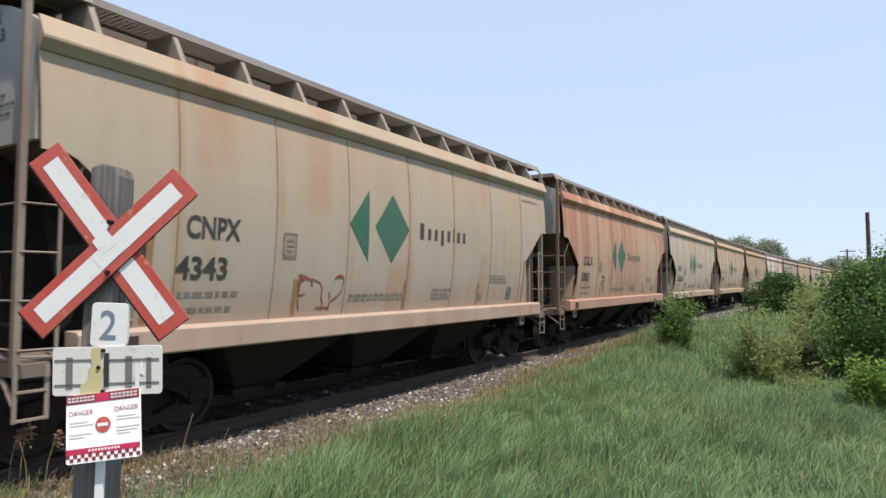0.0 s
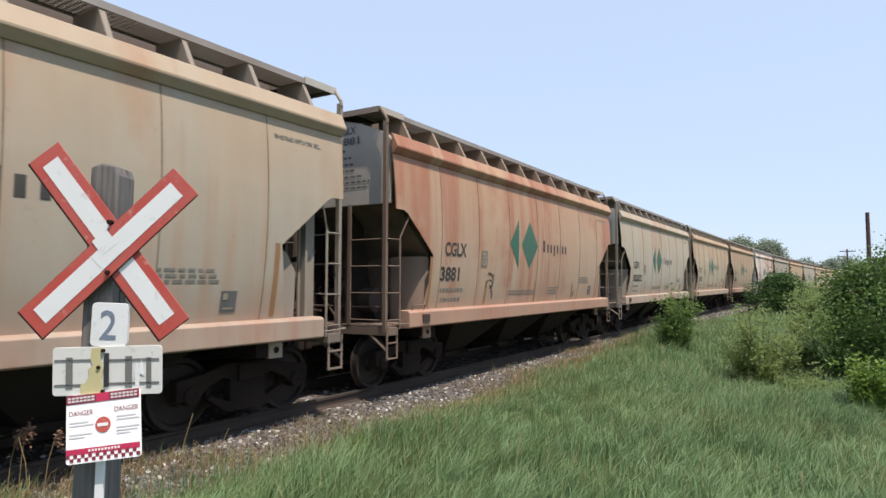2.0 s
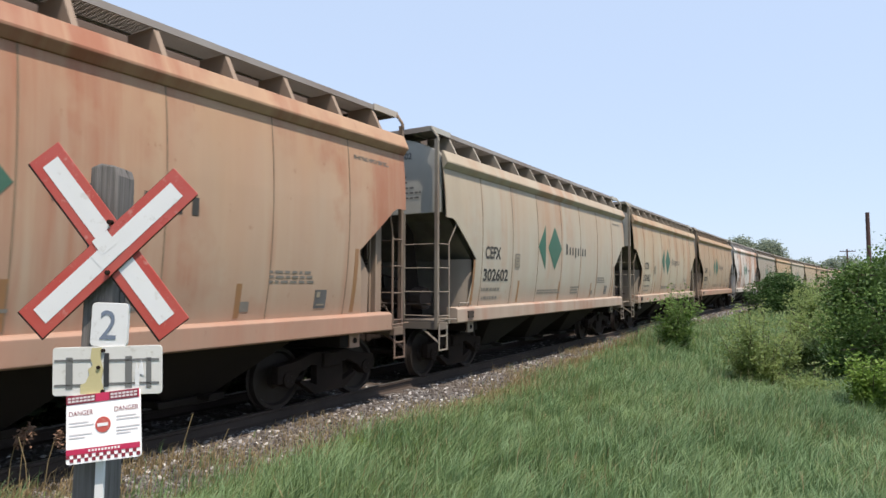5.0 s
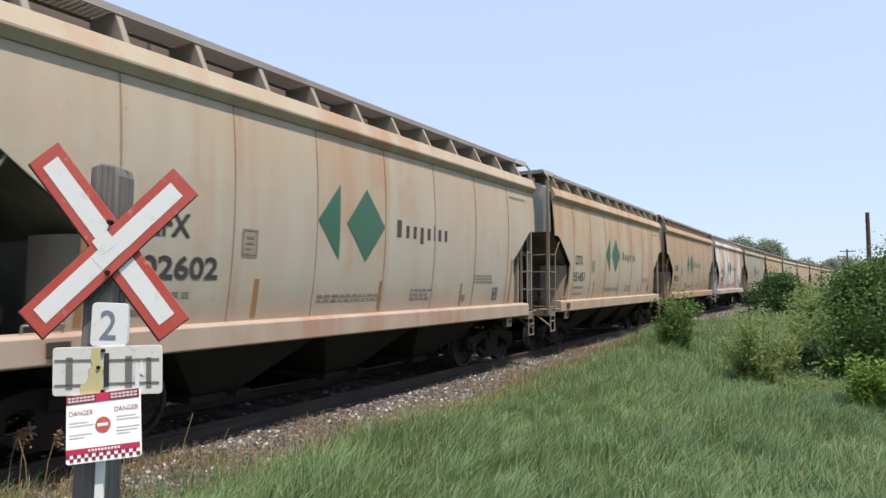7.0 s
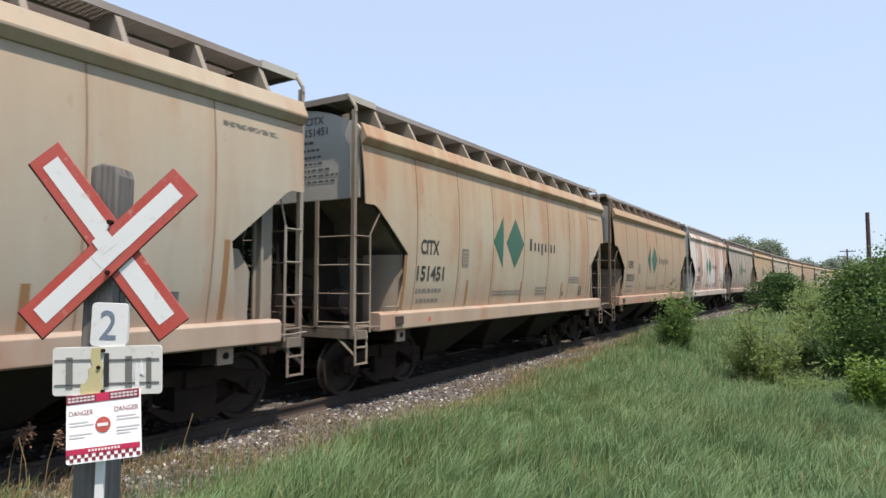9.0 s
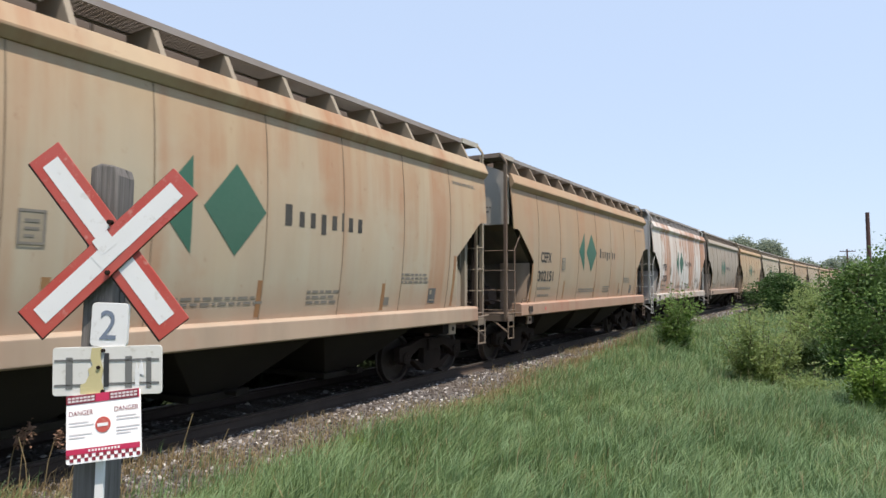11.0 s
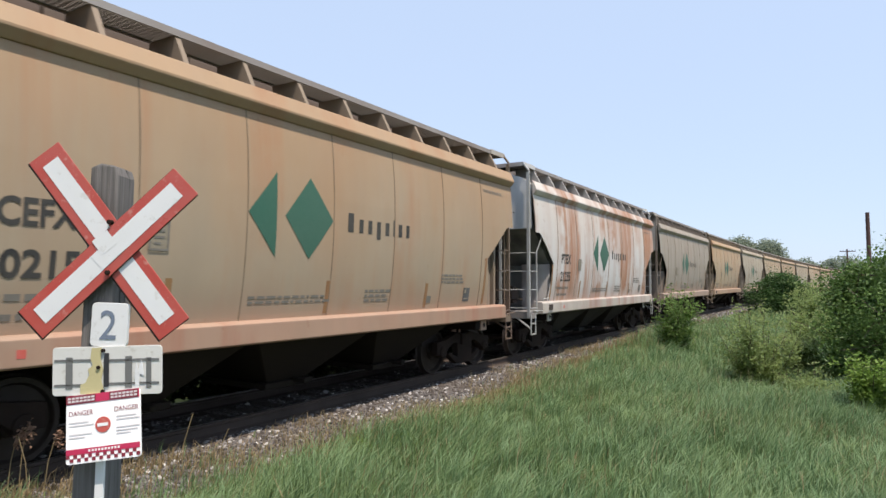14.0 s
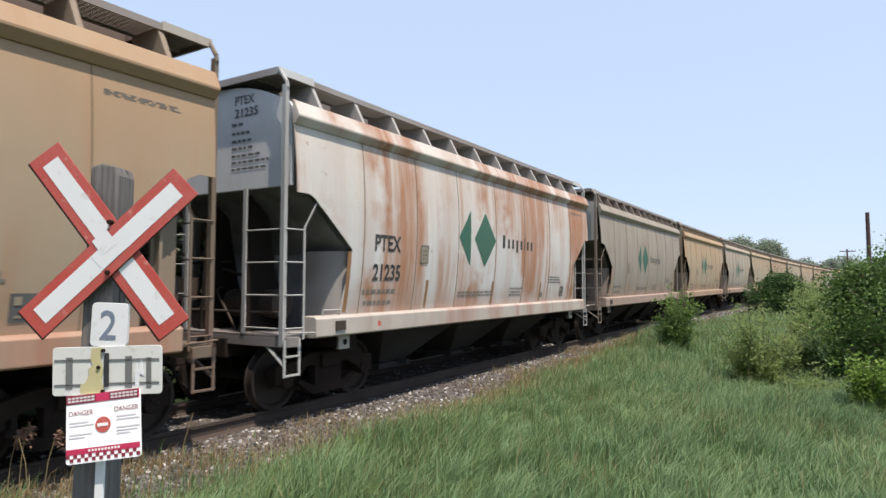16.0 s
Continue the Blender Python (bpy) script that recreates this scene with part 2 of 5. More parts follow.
def ballast_material(name, islands):
    m, t, b = nodes_of(name, 0.9, 0.0, 0.25)
    if islands:
        pick = t.nodes.new("ShaderNodeNewGeometry").outputs["Random Per Island"]
    else:
        v = t.nodes.new("ShaderNodeTexVoronoi")
        v.inputs["Scale"].default_value = 22
        t.links.new(t.nodes.new("ShaderNodeTexCoord").outputs["Object"], v.inputs["Vector"])
        pick = v.outputs["Color"]
    r = t.nodes.new("ShaderNodeValToRGB")
    e = r.color_ramp.elements
    e[0].color, e[1].color = rgba((0.04, 0.034, 0.031)), rgba((0.66, 0.64, 0.62))
    for p, c in ((0.35, (0.085, 0.077, 0.073)), (0.7, (0.135, 0.125, 0.12)), (0.88, (0.25, 0.24, 0.235))):
        e.new(p).color = rgba(c)
    t.links.new(pick, r.inputs[0])
    brown = noise_node(t, 0.8, 4)
    col = mix(t, scaled(t, ramp(t, brown, 0.4, 0.7), 0.45), r.outputs[0], (0.11, 0.083, 0.062))
    t.links.new(col, b.inputs["Base Color"])
    bump(t, b, noise_node(t, 60, 4), 0.6, 0.02)
    return m


GROUND, BALLAST, STONE = ground_material(), ballast_material("ballast_bed", False), ballast_material("ballast_stone", True)


# ---- mesh tools ----
class Shape:
    """Collects faces of solids, to be made into one mesh."""

    def __init__(self):
        self.v, self.f = [], []

    def add(self, verts, faces):
        k = len(self.v)
        self.v += [tuple(p) for p in verts]
        self.f += [tuple(i + k for i in f) for f in faces]
        return self

    def box(self, x0, x1, y0, y1, z0, z1, m=None):
        p = [Vector((x, y, z)) for x in (x0, x1) for y in (y0, y1) for z in (z0, z1)]
        if m:
            p = [m @ q for q in p]
        return self.add(p, [(0, 1, 3, 2), (4, 6, 7, 5), (0, 4, 5, 1), (2, 3, 7, 6), (0, 2, 6, 4), (1, 5, 7, 3)])

    def rod(self, a, b, r, n=8, r2=None):
        a, b = Vector(a), Vector(b)
        q = (b - a).to_track_quat("Z", "Y").to_matrix()
        ring = [(math.cos(2 * math.pi * i / n), math.sin(2 * math.pi * i / n)) for i in range(n)]
        r2 = r if r2 is None else r2
        p = [a + q @ Vector((c * r, s * r, 0)) for c, s in ring] + [b + q @ Vector((c * r2, s * r2, 0)) for c, s in ring]
        f = [(i, (i + 1) % n, n + (i + 1) % n, n + i) for i in range(n)]
        return self.add(p, f + [tuple(range(n))[::-1], tuple(range(n, 2 * n))])

    def pipe(self, pts, r, n=8):
        for a, b in zip(pts, pts[1:]):
            self.rod(a, b, r, n)
        return self

    def prism(self, outline, place, lo, hi):
        """An outline (p, q) pushed along the third axis; place(p, q, w) gives the point."""
        n = len(outline)
        p = [place(a, b, lo) for a, b in outline] + [place(a, b, hi) for a, b in outline]
        f = [(i, (i + 1) % n, n + (i + 1) % n, n + i) for i in range(n)]
        return self.add(p, f + [tuple(range(n))[::-1], tuple(range(n, 2 * n))])

    def lathe(self, outline, n=28, m=None):
        """Radius and y pairs turned round the y axis."""
        k = len(outline)
        p = [Vector((r * math.cos(2 * math.pi * i / n), y, r * math.sin(2 * math.pi * i / n))) for i in range(n) for r, y in outline]
        if m:
            p = [m @ q for q in p]
        return self.add(p, [(i * k + j, i * k + j + 1, ((i + 1) % n) * k + j + 1, ((i + 1) % n) * k + j) for i in range(n) for j in range(k - 1)])

    def mesh(self, name, bevel=0.0, smooth=False):
        me = bpy.data.meshes.new(name)
        bm = bmesh.new()
        vs = [bm.verts.new(p) for p in self.v]
        for f in self.f:
            if len(set(f)) > 2:
                try:
                    bm.faces.new([vs[i] for i in f])
                except ValueError:
                    pass
        bmesh.ops.recalc_face_normals(bm, faces=bm.faces[:])
        if bevel:
            sharp = [e for e in bm.edges if len(e.link_faces) == 2 and e.calc_face_angle(0) > 0.6]
            bmesh.ops.bevel(bm, geom=sharp, offset=bevel, segments=2, affect="EDGES", profile=0.6)
        if smooth:
            for f in bm.faces:
                f.smooth = True
            for e in bm.edges:
                e.smooth = not (len(e.link_faces) == 2 and e.calc_face_angle(0) > 0.7)
        bm.to_mesh(me)
        bm.free()
        return me


def bulk(name, verts, faces):
    me = bpy.data.meshes.new(name)
    me.from_pydata(verts, [], faces)
    return me


def part(name, me, material, parent, label="", m=None):
    """Link a mesh as one object under a thing or a part; the material sits on the object, so that meshes can be shared."""
    ob = new(name, me)
    if not me.materials:
        me.materials.append(material)
    if me.materials[0] != material:
        ob.material_slots[0].link = "OBJECT"
        ob.material_slots[0].material = material
    if parent:
        ob.parent = parent
    if m:
        ob.matrix_basis = m
    if label:
        ob["label"] = label
    return ob


def thing(name, label, category, group="", m=None, kind=""):
    ob = new(name)
    ob.empty_display_size = 0.2
    if m:
        ob.matrix_basis = m
    return tagged(ob, label, category, group, kind)


def lettering(text, height, fit=None, bold=0.028):
    """The outline of built-in letters, as flat points (p, q) and faces; p runs from 0 to the width."""
    cu = bpy.data.curves.new("lettering", "FONT")
    cu.body, cu.size, cu.resolution_u, cu.offset = text, 1.0, 3, bold
    ob = bpy.data.objects.new("lettering", cu)
    me = ob.to_mesh()
    p = [(v.co.x, v.co.y) for v in me.vertices]
    f = [tuple(q.vertices) for q in me.polygons]
    ob.to_mesh_clear()
    bpy.data.objects.remove(ob)
    lo, hi, top = min(a for a, b in p), max(a for a, b in p), max(b for a, b in p)
    k = height / top
    w = (fit / (hi - lo)) if fit else k
    return [((a - lo) * w, b * k) for a, b in p], f


# ---- ground ----
def build_ground():
    xs = np.concatenate([[-3500, -900, -300, -120], np.arange(-60, 0, 4.0), np.arange(0, 60, 1.0), np.arange(60, 300, 4.0), [320, 360, 420, 700, 1500, 3800]])
    ys = np.concatenate([[-3500, -900, -300, -120, -60], np.arange(-40, -12, 3.0), np.arange(-12, -3, 0.6), np.arange(-3, 3.2, 0.3), np.arange(4, 40, 3.0), [60, 150, 400, 1000, 3800]])
    X, Y = np.meshgrid(xs, ys, indexing="ij")
    Z = ground_z(X, Y)
    n, m = X.shape
    v = np.stack([X, Y, Z], -1).reshape(-1, 3)
    f = [(i * m + j, (i + 1) * m + j, (i + 1) * m + j + 1, i * m + j + 1) for i in range(n - 1) for j in range(m - 1)]
    me = bulk("ground", v.tolist(), f)
    me.shade_smooth()
    tagged(part("ground", me, GROUND, None), "grassy ground beside the railway line", "ground", kind="structure")


def build_track():
    ss = np.arange(-70, 400, 2.0)
    sh = Shape()
    prof = ((-2.35, -0.36), (-1.95, -0.235), (-1.55, -0.175), (1.55, -0.175), (1.95, -0.235), (2.6, -0.5))
    v = [beside(s, n + 0.12 * math.sin(s * 1.3) * (abs(n) > 2), z) for s in ss for n, z in prof]
    k = len(prof)
    f = [(i * k + j, (i + 1) * k + j, (i + 1) * k + j + 1, i * k + j + 1) for i in range(len(ss) - 1) for j in range(k - 1)]
    bed = tagged(part("ballast_bed", bulk("ballast_bed", v, f), BALLAST, None), "grey and brown crushed stone bed under the track", "ballast", kind="structure")
    for side in (-1, 1):
        head = ((0.036, 0.0), (-0.036, 0.0), (-0.036, -0.035), (-0.009, -0.05), (-0.009, -0.145), (-0.075, -0.17), (0.075, -0.17), (0.009, -0.145), (0.009, -0.05), (0.036, -0.035))
        v = [beside(s, side * 0.7535 + n, z) for s in ss for n, z in head]
        k = len(head)
        f = [(i * k + j, (i + 1) * k + j, (i + 1) * k + (j + 1) % k, i * k + (j + 1) % k) for i in range(len(ss) - 1) for j in range(k)]
        rail = tagged(part("rail", bulk("rail", v, f), RAILSIDE, None), "brown rusted steel rail on wooden sleepers", "rail", "rails of the track", kind="structure")
        v = [beside(s, side * 0.7535 + n, 0.0008) for s in ss for n in (-0.03, 0.03)]
        f = [(2 * i, 2 * i + 2, 2 * i + 3, 2 * i + 1) for i in range(len(ss) - 1)]
        part("running_surface", bulk("running_surface", v, f), STEEL, rail, "polished running band of the rail")
    base = Shape().box(-0.11, 0.11, -1.3, 1.3, -0.16, 0.0).mesh("sleeper", 0.012)
    for i in range(110):
        s = -6 + 0.54 * i
        p = beside(s, random.uniform(-0.03, 0.03), -0.165)
        ob = part("sleeper", base, SLEEPER, None, "", pose(p.x, p.y, p.z, 0, 0, math.degrees(track(s)[3]) + random.uniform(-0.8, 0.8)))
        tagged(ob, "dark weathered wooden sleeper bedded in stones", "sleeper", "sleepers of the track")
    # loose stones on the shoulder, nearest stretch
    rng = np.random.default_rng(5)
    ico = [(-0.53, 0, 0.85), (0.53, 0, 0.85), (-0.53, 0, -0.85), (0.53, 0, -0.85), (0, 0.85, 0.53), (0, 0.85, -0.53), (0, -0.85, 0.53), (0, -0.85, -0.53), (0.85, 0.53, 0), (-0.85, 0.53, 0), (0.85, -0.53, 0), (-0.85, -0.53, 0)]
    icf = [(0, 4, 1), (0, 9, 4), (9, 5, 4), (4, 5, 8), (4, 8, 1), (8, 10, 1), (8, 3, 10), (5, 3, 8), (5, 2, 3), (2, 7, 3), (7, 10, 3), (7, 6, 10), (7, 11, 6), (11, 0, 6), (0, 1, 6), (6, 1, 10), (9, 0, 11), (9, 11, 2), (9, 2, 5), (7, 2, 11)]
    ico, icf = np.array(ico), np.array(icf)
    N = 17000
    s = 2 + 46 * rng.random(N) ** 1.5
    n = -0.9 - 1.45 * rng.random(N) ** 0.9
    n[:2500] = rng.uniform(-0.7, 0.7, 2500)
    keep = rng.random(N) < np.clip((2.45 + n + 0.3 * np.sin(s * 0.8)) / 0.6, 0.1, 1)
    s, n = s[keep], n[keep]
    N = len(s)
    x, y, z = np.interp(s, _s, _x) - np.sin(np.interp(s, _s, _h)) * n, np.interp(s, _s, _y) + np.cos(np.interp(s, _s, _h)) * n, np.interp(s, _s, _z)
    z = z + np.interp(n, [p[0] for p in prof], [p[1] for p in prof]) + 0.004
    size = rng.uniform(0.016, 0.038, N) * np.where(rng.random(N) < 0.06, 1.4, 1)
    q = ico[None] * (size[:, None] * rng.uniform(0.7, 1.25, (N, 3)))[:, None, :] * rng.uniform(0.72, 1.2, (N, 12, 1))
    a = rng.uniform(0, 6.28, N)
    c, d = np.cos(a)[:, None], np.sin(a)[:, None]
    v = np.stack([q[..., 0] * c - q[..., 1] * d + x[:, None], q[..., 0] * d + q[..., 1] * c + y[:, None], q[..., 2] * 0.8 + z[:, None]], -1).reshape(-1, 3)
    f = (icf[None] + (12 * np.arange(N))[:, None, None]).reshape(-1, 3)
    tagged(part("ballast_stones", bulk("ballast_stones", v.tolist(), f.tolist()), STONE, None), "loose angular grey and brown ballast stones", "stones", kind="stuff")


# ---- grass ----
def blades(name, x, y, z, height, width, rng, lean=0.5, wind=(0.25, -0.1)):
    """Bent tapering blades, one island each."""
    N = len(x)
    a = rng.uniform(0, 6.283, N)
    l = rng.uniform(0.1, lean, N) * height
    dx, dy = np.cos(a) * l + wind[0] * height * 0.5, np.sin(a) * l + wind[1] * height * 0.5
    b = a + rng.uniform(0.8, 2.3, N)
    wx, wy = np.cos(b) * width * 0.5, np.sin(b) * width * 0.5
    P = np.zeros((N, 5, 3))
    P[:, 0] = np.stack([x - wx, y - wy, z - 0.03], -1)
    P[:, 1] = np.stack([x + wx, y + wy, z - 0.03], -1)
    P[:, 2] = np.stack([x - wx * 0.8 + dx * 0.35, y - wy * 0.8 + dy * 0.35, z + height * 0.62], -1)
    P[:, 3] = np.stack([x + wx * 0.8 + dx * 0.35, y + wy * 0.8 + dy * 0.35, z + height * 0.62], -1)
    P[:, 4] = np.stack([x + dx, y + dy, z + height * (1 - 0.25 * rng.random(N))], -1)
    k = 5 * np.arange(N)[:, None]
    f = np.concatenate([k + np.array([[0, 1, 3]]), k + np.array([[0, 3, 2]]), k + np.array([[2, 3, 4]])])
    return bulk(name, P.reshape(-1, 3).tolist(), f.tolist())


def build_grass():
    rng = np.random.default_rng(11)
    for name, N, far, h, w in (("meadow_grass", 150000, (3.2, 15), (0.12, 0.40), 0.009), ("meadow_grass", 95000, (15, 40), (0.18, 0.48), 0.017), ("meadow_grass", 45000, (40, 120), (0.25, 0.55), 0.05)):
        r = np.sqrt(rng.uniform(far[0] ** 2, far[1] ** 2, N)) if far[0] < 40 else rng.uniform(far[0], far[1], N)
        a = YAW + rng.uniform(-0.68, 0.62, N)
        x, y = EYE.x + r * np.cos(a), EYE.y + r * np.sin(a)
        n, _ = lateral(x, y)
        edge = np.interp(x, (2.5, 4.5, 6, 9, 12, 18, 30, 60), (-0.9, -1.25, -1.6, -2.0, -1.95, -1.4, -1.45, -2.2)) + 0.18 * np.sin(x * 1.1) + 0.15 * np.sin(x * 2.9 + 1)
        keep = (n < edge + 0.45) & (rng.random(N) < np.clip((np.maximum(edge - n, 0) / 1.2) ** 1.2 + 0.06, 0, 1))
        x, y, n = x[keep], y[keep], n[keep]
        tall = 0.78 + 0.42 * np.sin(x * 0.7 + 1.3 * np.sin(y * 0.9)) * np.sin(y * 1.1 + x * 0.23)
        height = rng.uniform(h[0], h[1], len(x)) * tall * np.clip(0.62 + (edge[keep] - n) * 0.38, 0.5, 1.05) * np.where(x < 5.2, 1.8, 1.0) * (1 + 0.3 * np.exp(-((x - 24) / 8) ** 2))
        width = w * rng.uniform(0.6, 1.3, len(x))
        pale = np.sin(x * 1.9 + 2 * np.sin(y * 1.3)) * np.sin(y * 2.3 + x * 0.6)
        chance = np.clip(0.92 - (edge[keep] - n) * 0.62, 0.06 + 0.06 * pale, 0.88)
        dry = rng.random(len(x)) < chance
        blue = ~dry & (rng.random(len(x)) < 0.28 + 0.45 * (pale < -0.15))
        for sel, mat, lab in ((~dry & ~blue, GRASS, "long green meadow grass leaning in the wind"), (blue, GRASSBLUE, "silvery blue-green grass in long tufts"), (dry, DRYGRASS, "dry straw-coloured grass along the stones")):
            grow = np.where(blue[sel], 1.2, 1.0)
            me = blades(name, x[sel], y[sel], ground_z(x[sel], y[sel]), height[sel] * grow, width[sel], rng, 0.75, (0.35, -0.2))
            tagged(part("dry_grass" if mat is DRYGRASS else "grass", me, mat, None), lab, "grass", kind="stuff")
    # short straw-coloured growth where the grass meets the stones
    N = 16000
    x = 2.6 + 30 * rng.random(N) ** 1.4
    edge = np.interp(x, (2.5, 4.5, 6, 9, 12, 18, 30, 60), (-0.9, -1.25, -1.6, -2.0, -1.95, -1.4, -1.45, -2.2)) + 0.18 * np.sin(x * 1.1) + 0.15 * np.sin(x * 2.9 + 1)
    n = edge + rng.normal(-0.22, 0.24, N)
    n = np.minimum(n, -0.95)
    patch = np.sin(x * 3.1 + n * 4) * np.sin(x * 1.3 + 2)
    keep = rng.random(N) < 0.55 + 0.45 * patch
    x, n = x[keep], n[keep]
    y = np.interp(x, _x, _y) + n
    me = blades("dry_fringe", x, y, ground_z(x, y) + 0.02, rng.uniform(0.04, 0.17, len(x)), rng.uniform(0.006, 0.012, len(x)), rng, 0.9)
    tagged(part("dry_grass", me, DRYGRASS, None), "dry straw-coloured grass along the stones", "grass", kind="stuff")
    # thin seed stalks above the grass, and the wider meadow out of the strip beside the line
    N = 2600
    r, a = np.sqrt(rng.uniform(5 ** 2, 32 ** 2, N)), YAW + rng.uniform(-0.68, 0.62, N)
    x, y = EYE.x + r * np.cos(a), EYE.y + r * np.sin(a)
    n, _ = lateral(x, y)
    keep = n < -1.9
    x, y = x[keep], y[keep]
    me = blades("seed_stalks", x, y, ground_z(x, y), rng.uniform(0.35, 0.62, len(x)), np.full(len(x), 0.007), rng, 0.5)
    tagged(part("seed_stalks", me, DRYGRASS, None), "thin dry seed stalks above the grass", "grass", kind="stuff")
    N = 70000
    x, y = rng.uniform(-30, 60, N), rng.uniform(-38, -2.4, N)
    x[:30000], y[:30000] = rng.uniform(-9, 9, 30000), rng.uniform(-17, -2.6, 30000)
    a = np.abs(np.arctan2(y - EYE.y, x - EYE.x) - YAW)
    keep = ((a > 0.60) | (np.hypot(x - EYE.x, y - EYE.y) < 3.3)) & (np.hypot(x - EYE.x, y - EYE.y) > 0.5)
    x, y = x[keep], y[keep]
    me = blades("meadow", x, y, ground_z(x, y), rng.uniform(0.15, 0.4, len(x)), rng.uniform(0.02, 0.05, len(x)), rng)
    tagged(part("grass", me, GRASS, None), "long green meadow grass leaning in the wind", "grass", kind="stuff")
    # long tufts that fan out and bow with the wind, in drifts
    for mat, N, lab, drift in ((GRASSBLUE, 5200, "silvery blue-green grass in long tufts", 0.0), (GRASS, 3600, "tall green tufts of grass bowed by the wind", 2.1)):
        r, a = 3.6 + 26 * rng.random(N) ** 1.25, YAW + rng.uniform(-0.70, 0.55, N)
        x, y = EYE.x + r * np.cos(a), EYE.y + r * np.sin(a)
        n, _ = lateral(x, y)
        mask = np.sin(x * 0.8 + drift + 1.7 * np.sin(y * 0.7)) * np.sin(y * 1.2 - x * 0.35 + drift)
        keep = (n < -2.9) & (rng.random(N) < 0.25 + 0.9 * np.clip(mask, 0, 1))
        x, y, r = x[keep], y[keep], r[keep]
        k = 22
        tall = np.repeat(rng.uniform(0.30, 0.58, len(x)), k)
        bx = np.repeat(x, k) + rng.normal(0, 0.045, len(x) * k)
        by = np.repeat(y, k) + rng.normal(0, 0.045, len(x) * k)
        me = blades("tufts", bx, by, ground_z(bx, by), tall * rng.uniform(0.6, 1.0, len(bx)), np.repeat(0.0055 + 0.00045 * r, k) * rng.uniform(0.6, 1.3, len(bx)), rng, 0.85, (0.75, -0.45))
        tagged(part("grass_tufts", me, mat, None), lab, "grass", kind="stuff")


# ---- leaves ----
def leaf_mesh(name, centres, size, rng, lift=0.5):
    """Many small folded leaves round the given places."""
    N = len(centres)
    d = rng.normal(size=(N, 3))
    d[:, 2] = d[:, 2] * 0.5 + 0.1
    d /= np.linalg.norm(d, axis=1)[:, None]
    up = rng.normal(size=(N, 3)) * 0.7 + np.array([0, 0, lift * 2])
    side = np.cross(d, up)
    side /= np.linalg.norm(side, axis=1)[:, None] + 1e-9
    nor = np.cross(side, d)
    L = size * rng.uniform(0.6, 1.3, N)[:, None]
    W = L * 0.34
    P = np.stack([centres, centres + d * L * 0.45 + side * W + nor * W * 0.35, centres + d * L * 0.45 - side * W + nor * W * 0.35, centres + d * L - nor * L * 0.12], 1)
    k = 4 * np.arange(N)[:, None]
    f = np.concatenate([k + np.array([[0, 1, 3]]), k + np.array([[0, 3, 2]])])
    return bulk(name, P.reshape(-1, 3).tolist(), f.tolist())


def shrub(name, label, category, x, y, width, height, leaf, count, mat, seed, lobes=9, deep=0.5, sprigs=40, group="", floor=0.08, loose=1.0):
    """Stems, limbs and a leafy uneven crown made of lobes and sprigs."""
    rng = np.random.default_rng(seed)
    z = float(ground_z(np.array([x]), np.array([y]))[0])
    root = thing(name, label, category, group, pose(x, y, z))
    cs, rs = [], []
    for i in range(lobes):
        a, r = rng.uniform(0, 6.283), width * 0.5 * (0.15 + 0.55 * rng.random() ** 0.7)
        h = height * (rng.uniform(0.10, 0.25) if i % 3 == 0 and height < 6 else rng.uniform(0.25, 0.80))
        r *= 1.1 - 0.55 * (h / height)
        cs.append((math.cos(a) * r, math.sin(a) * r, h))
        rs.append(width * rng.uniform(0.16, 0.27))
    cs.append((0, 0, height * 0.72))
    rs.append(width * 0.22)
    cs, rs = np.array(cs), np.array(rs) * loose
    sh = Shape()
    for c in cs:
        mid = (c[0] * 0.35, c[1] * 0.35, c[2] * 0.5)
        r = 0.012 * height + 0.006
        sh.rod((c[0] * 0.08, c[1] * 0.08, -0.08), mid, r, 6, r * 0.75)
        sh.rod(mid, tuple(c), r * 0.75, 6, r * 0.3)
        for j in range(3):
            e = c + rng.normal(size=3) * rs.mean() * 0.6
            sh.rod(tuple(c), tuple(e), r * 0.35, 5, r * 0.12)
    part("trunk", sh.mesh("trunk"), BARK, root, "brown branching stems")
    pick = rng.choice(len(cs), count, p=rs ** 2 / (rs ** 2).sum())
    u = rng.normal(size=(count, 3))
    u /= np.linalg.norm(u, axis=1)[:, None]
    # leaves gather in tufts on the outer part of each lobe
    tuft = np.sin(u[:, 0] * 7 + pick) * np.sin(u[:, 1] * 8 + pick * 2) * np.sin(u[:, 2] * 7)
    rad = rs[pick] * (1 - deep * rng.random(count) ** 1.6) * (1 + 0.22 * tuft + 0.08 * rng.normal(size=count))
    p = cs[pick] + u * rad[:, None] * np.array([1, 1, min(1.15, height / width * 0.9)])
    tips = []
    for i in range(sprigs):
        k = rng.integers(len(cs))
        w = rng.normal(size=3)
        w[2] = abs(w[2]) * 0.8 + 0.3
        w /= np.linalg.norm(w)
        base, far = cs[k] + w * rs[k] * 0.7, rs[k] * rng.uniform(0.3, 1.0)
        for j in range(18):
            tips.append(base + w * far * j / 17 + rng.normal(size=3) * leaf * 1.15)
    if tips:
        p = np.concatenate([p, np.array(tips)])
    p[:, 2] = np.maximum(p[:, 2], floor + rng.random(len(p)) * 0.1)
    part("crown", leaf_mesh("crown", p, leaf, rng), mat, root, "many small leaves")
    return root


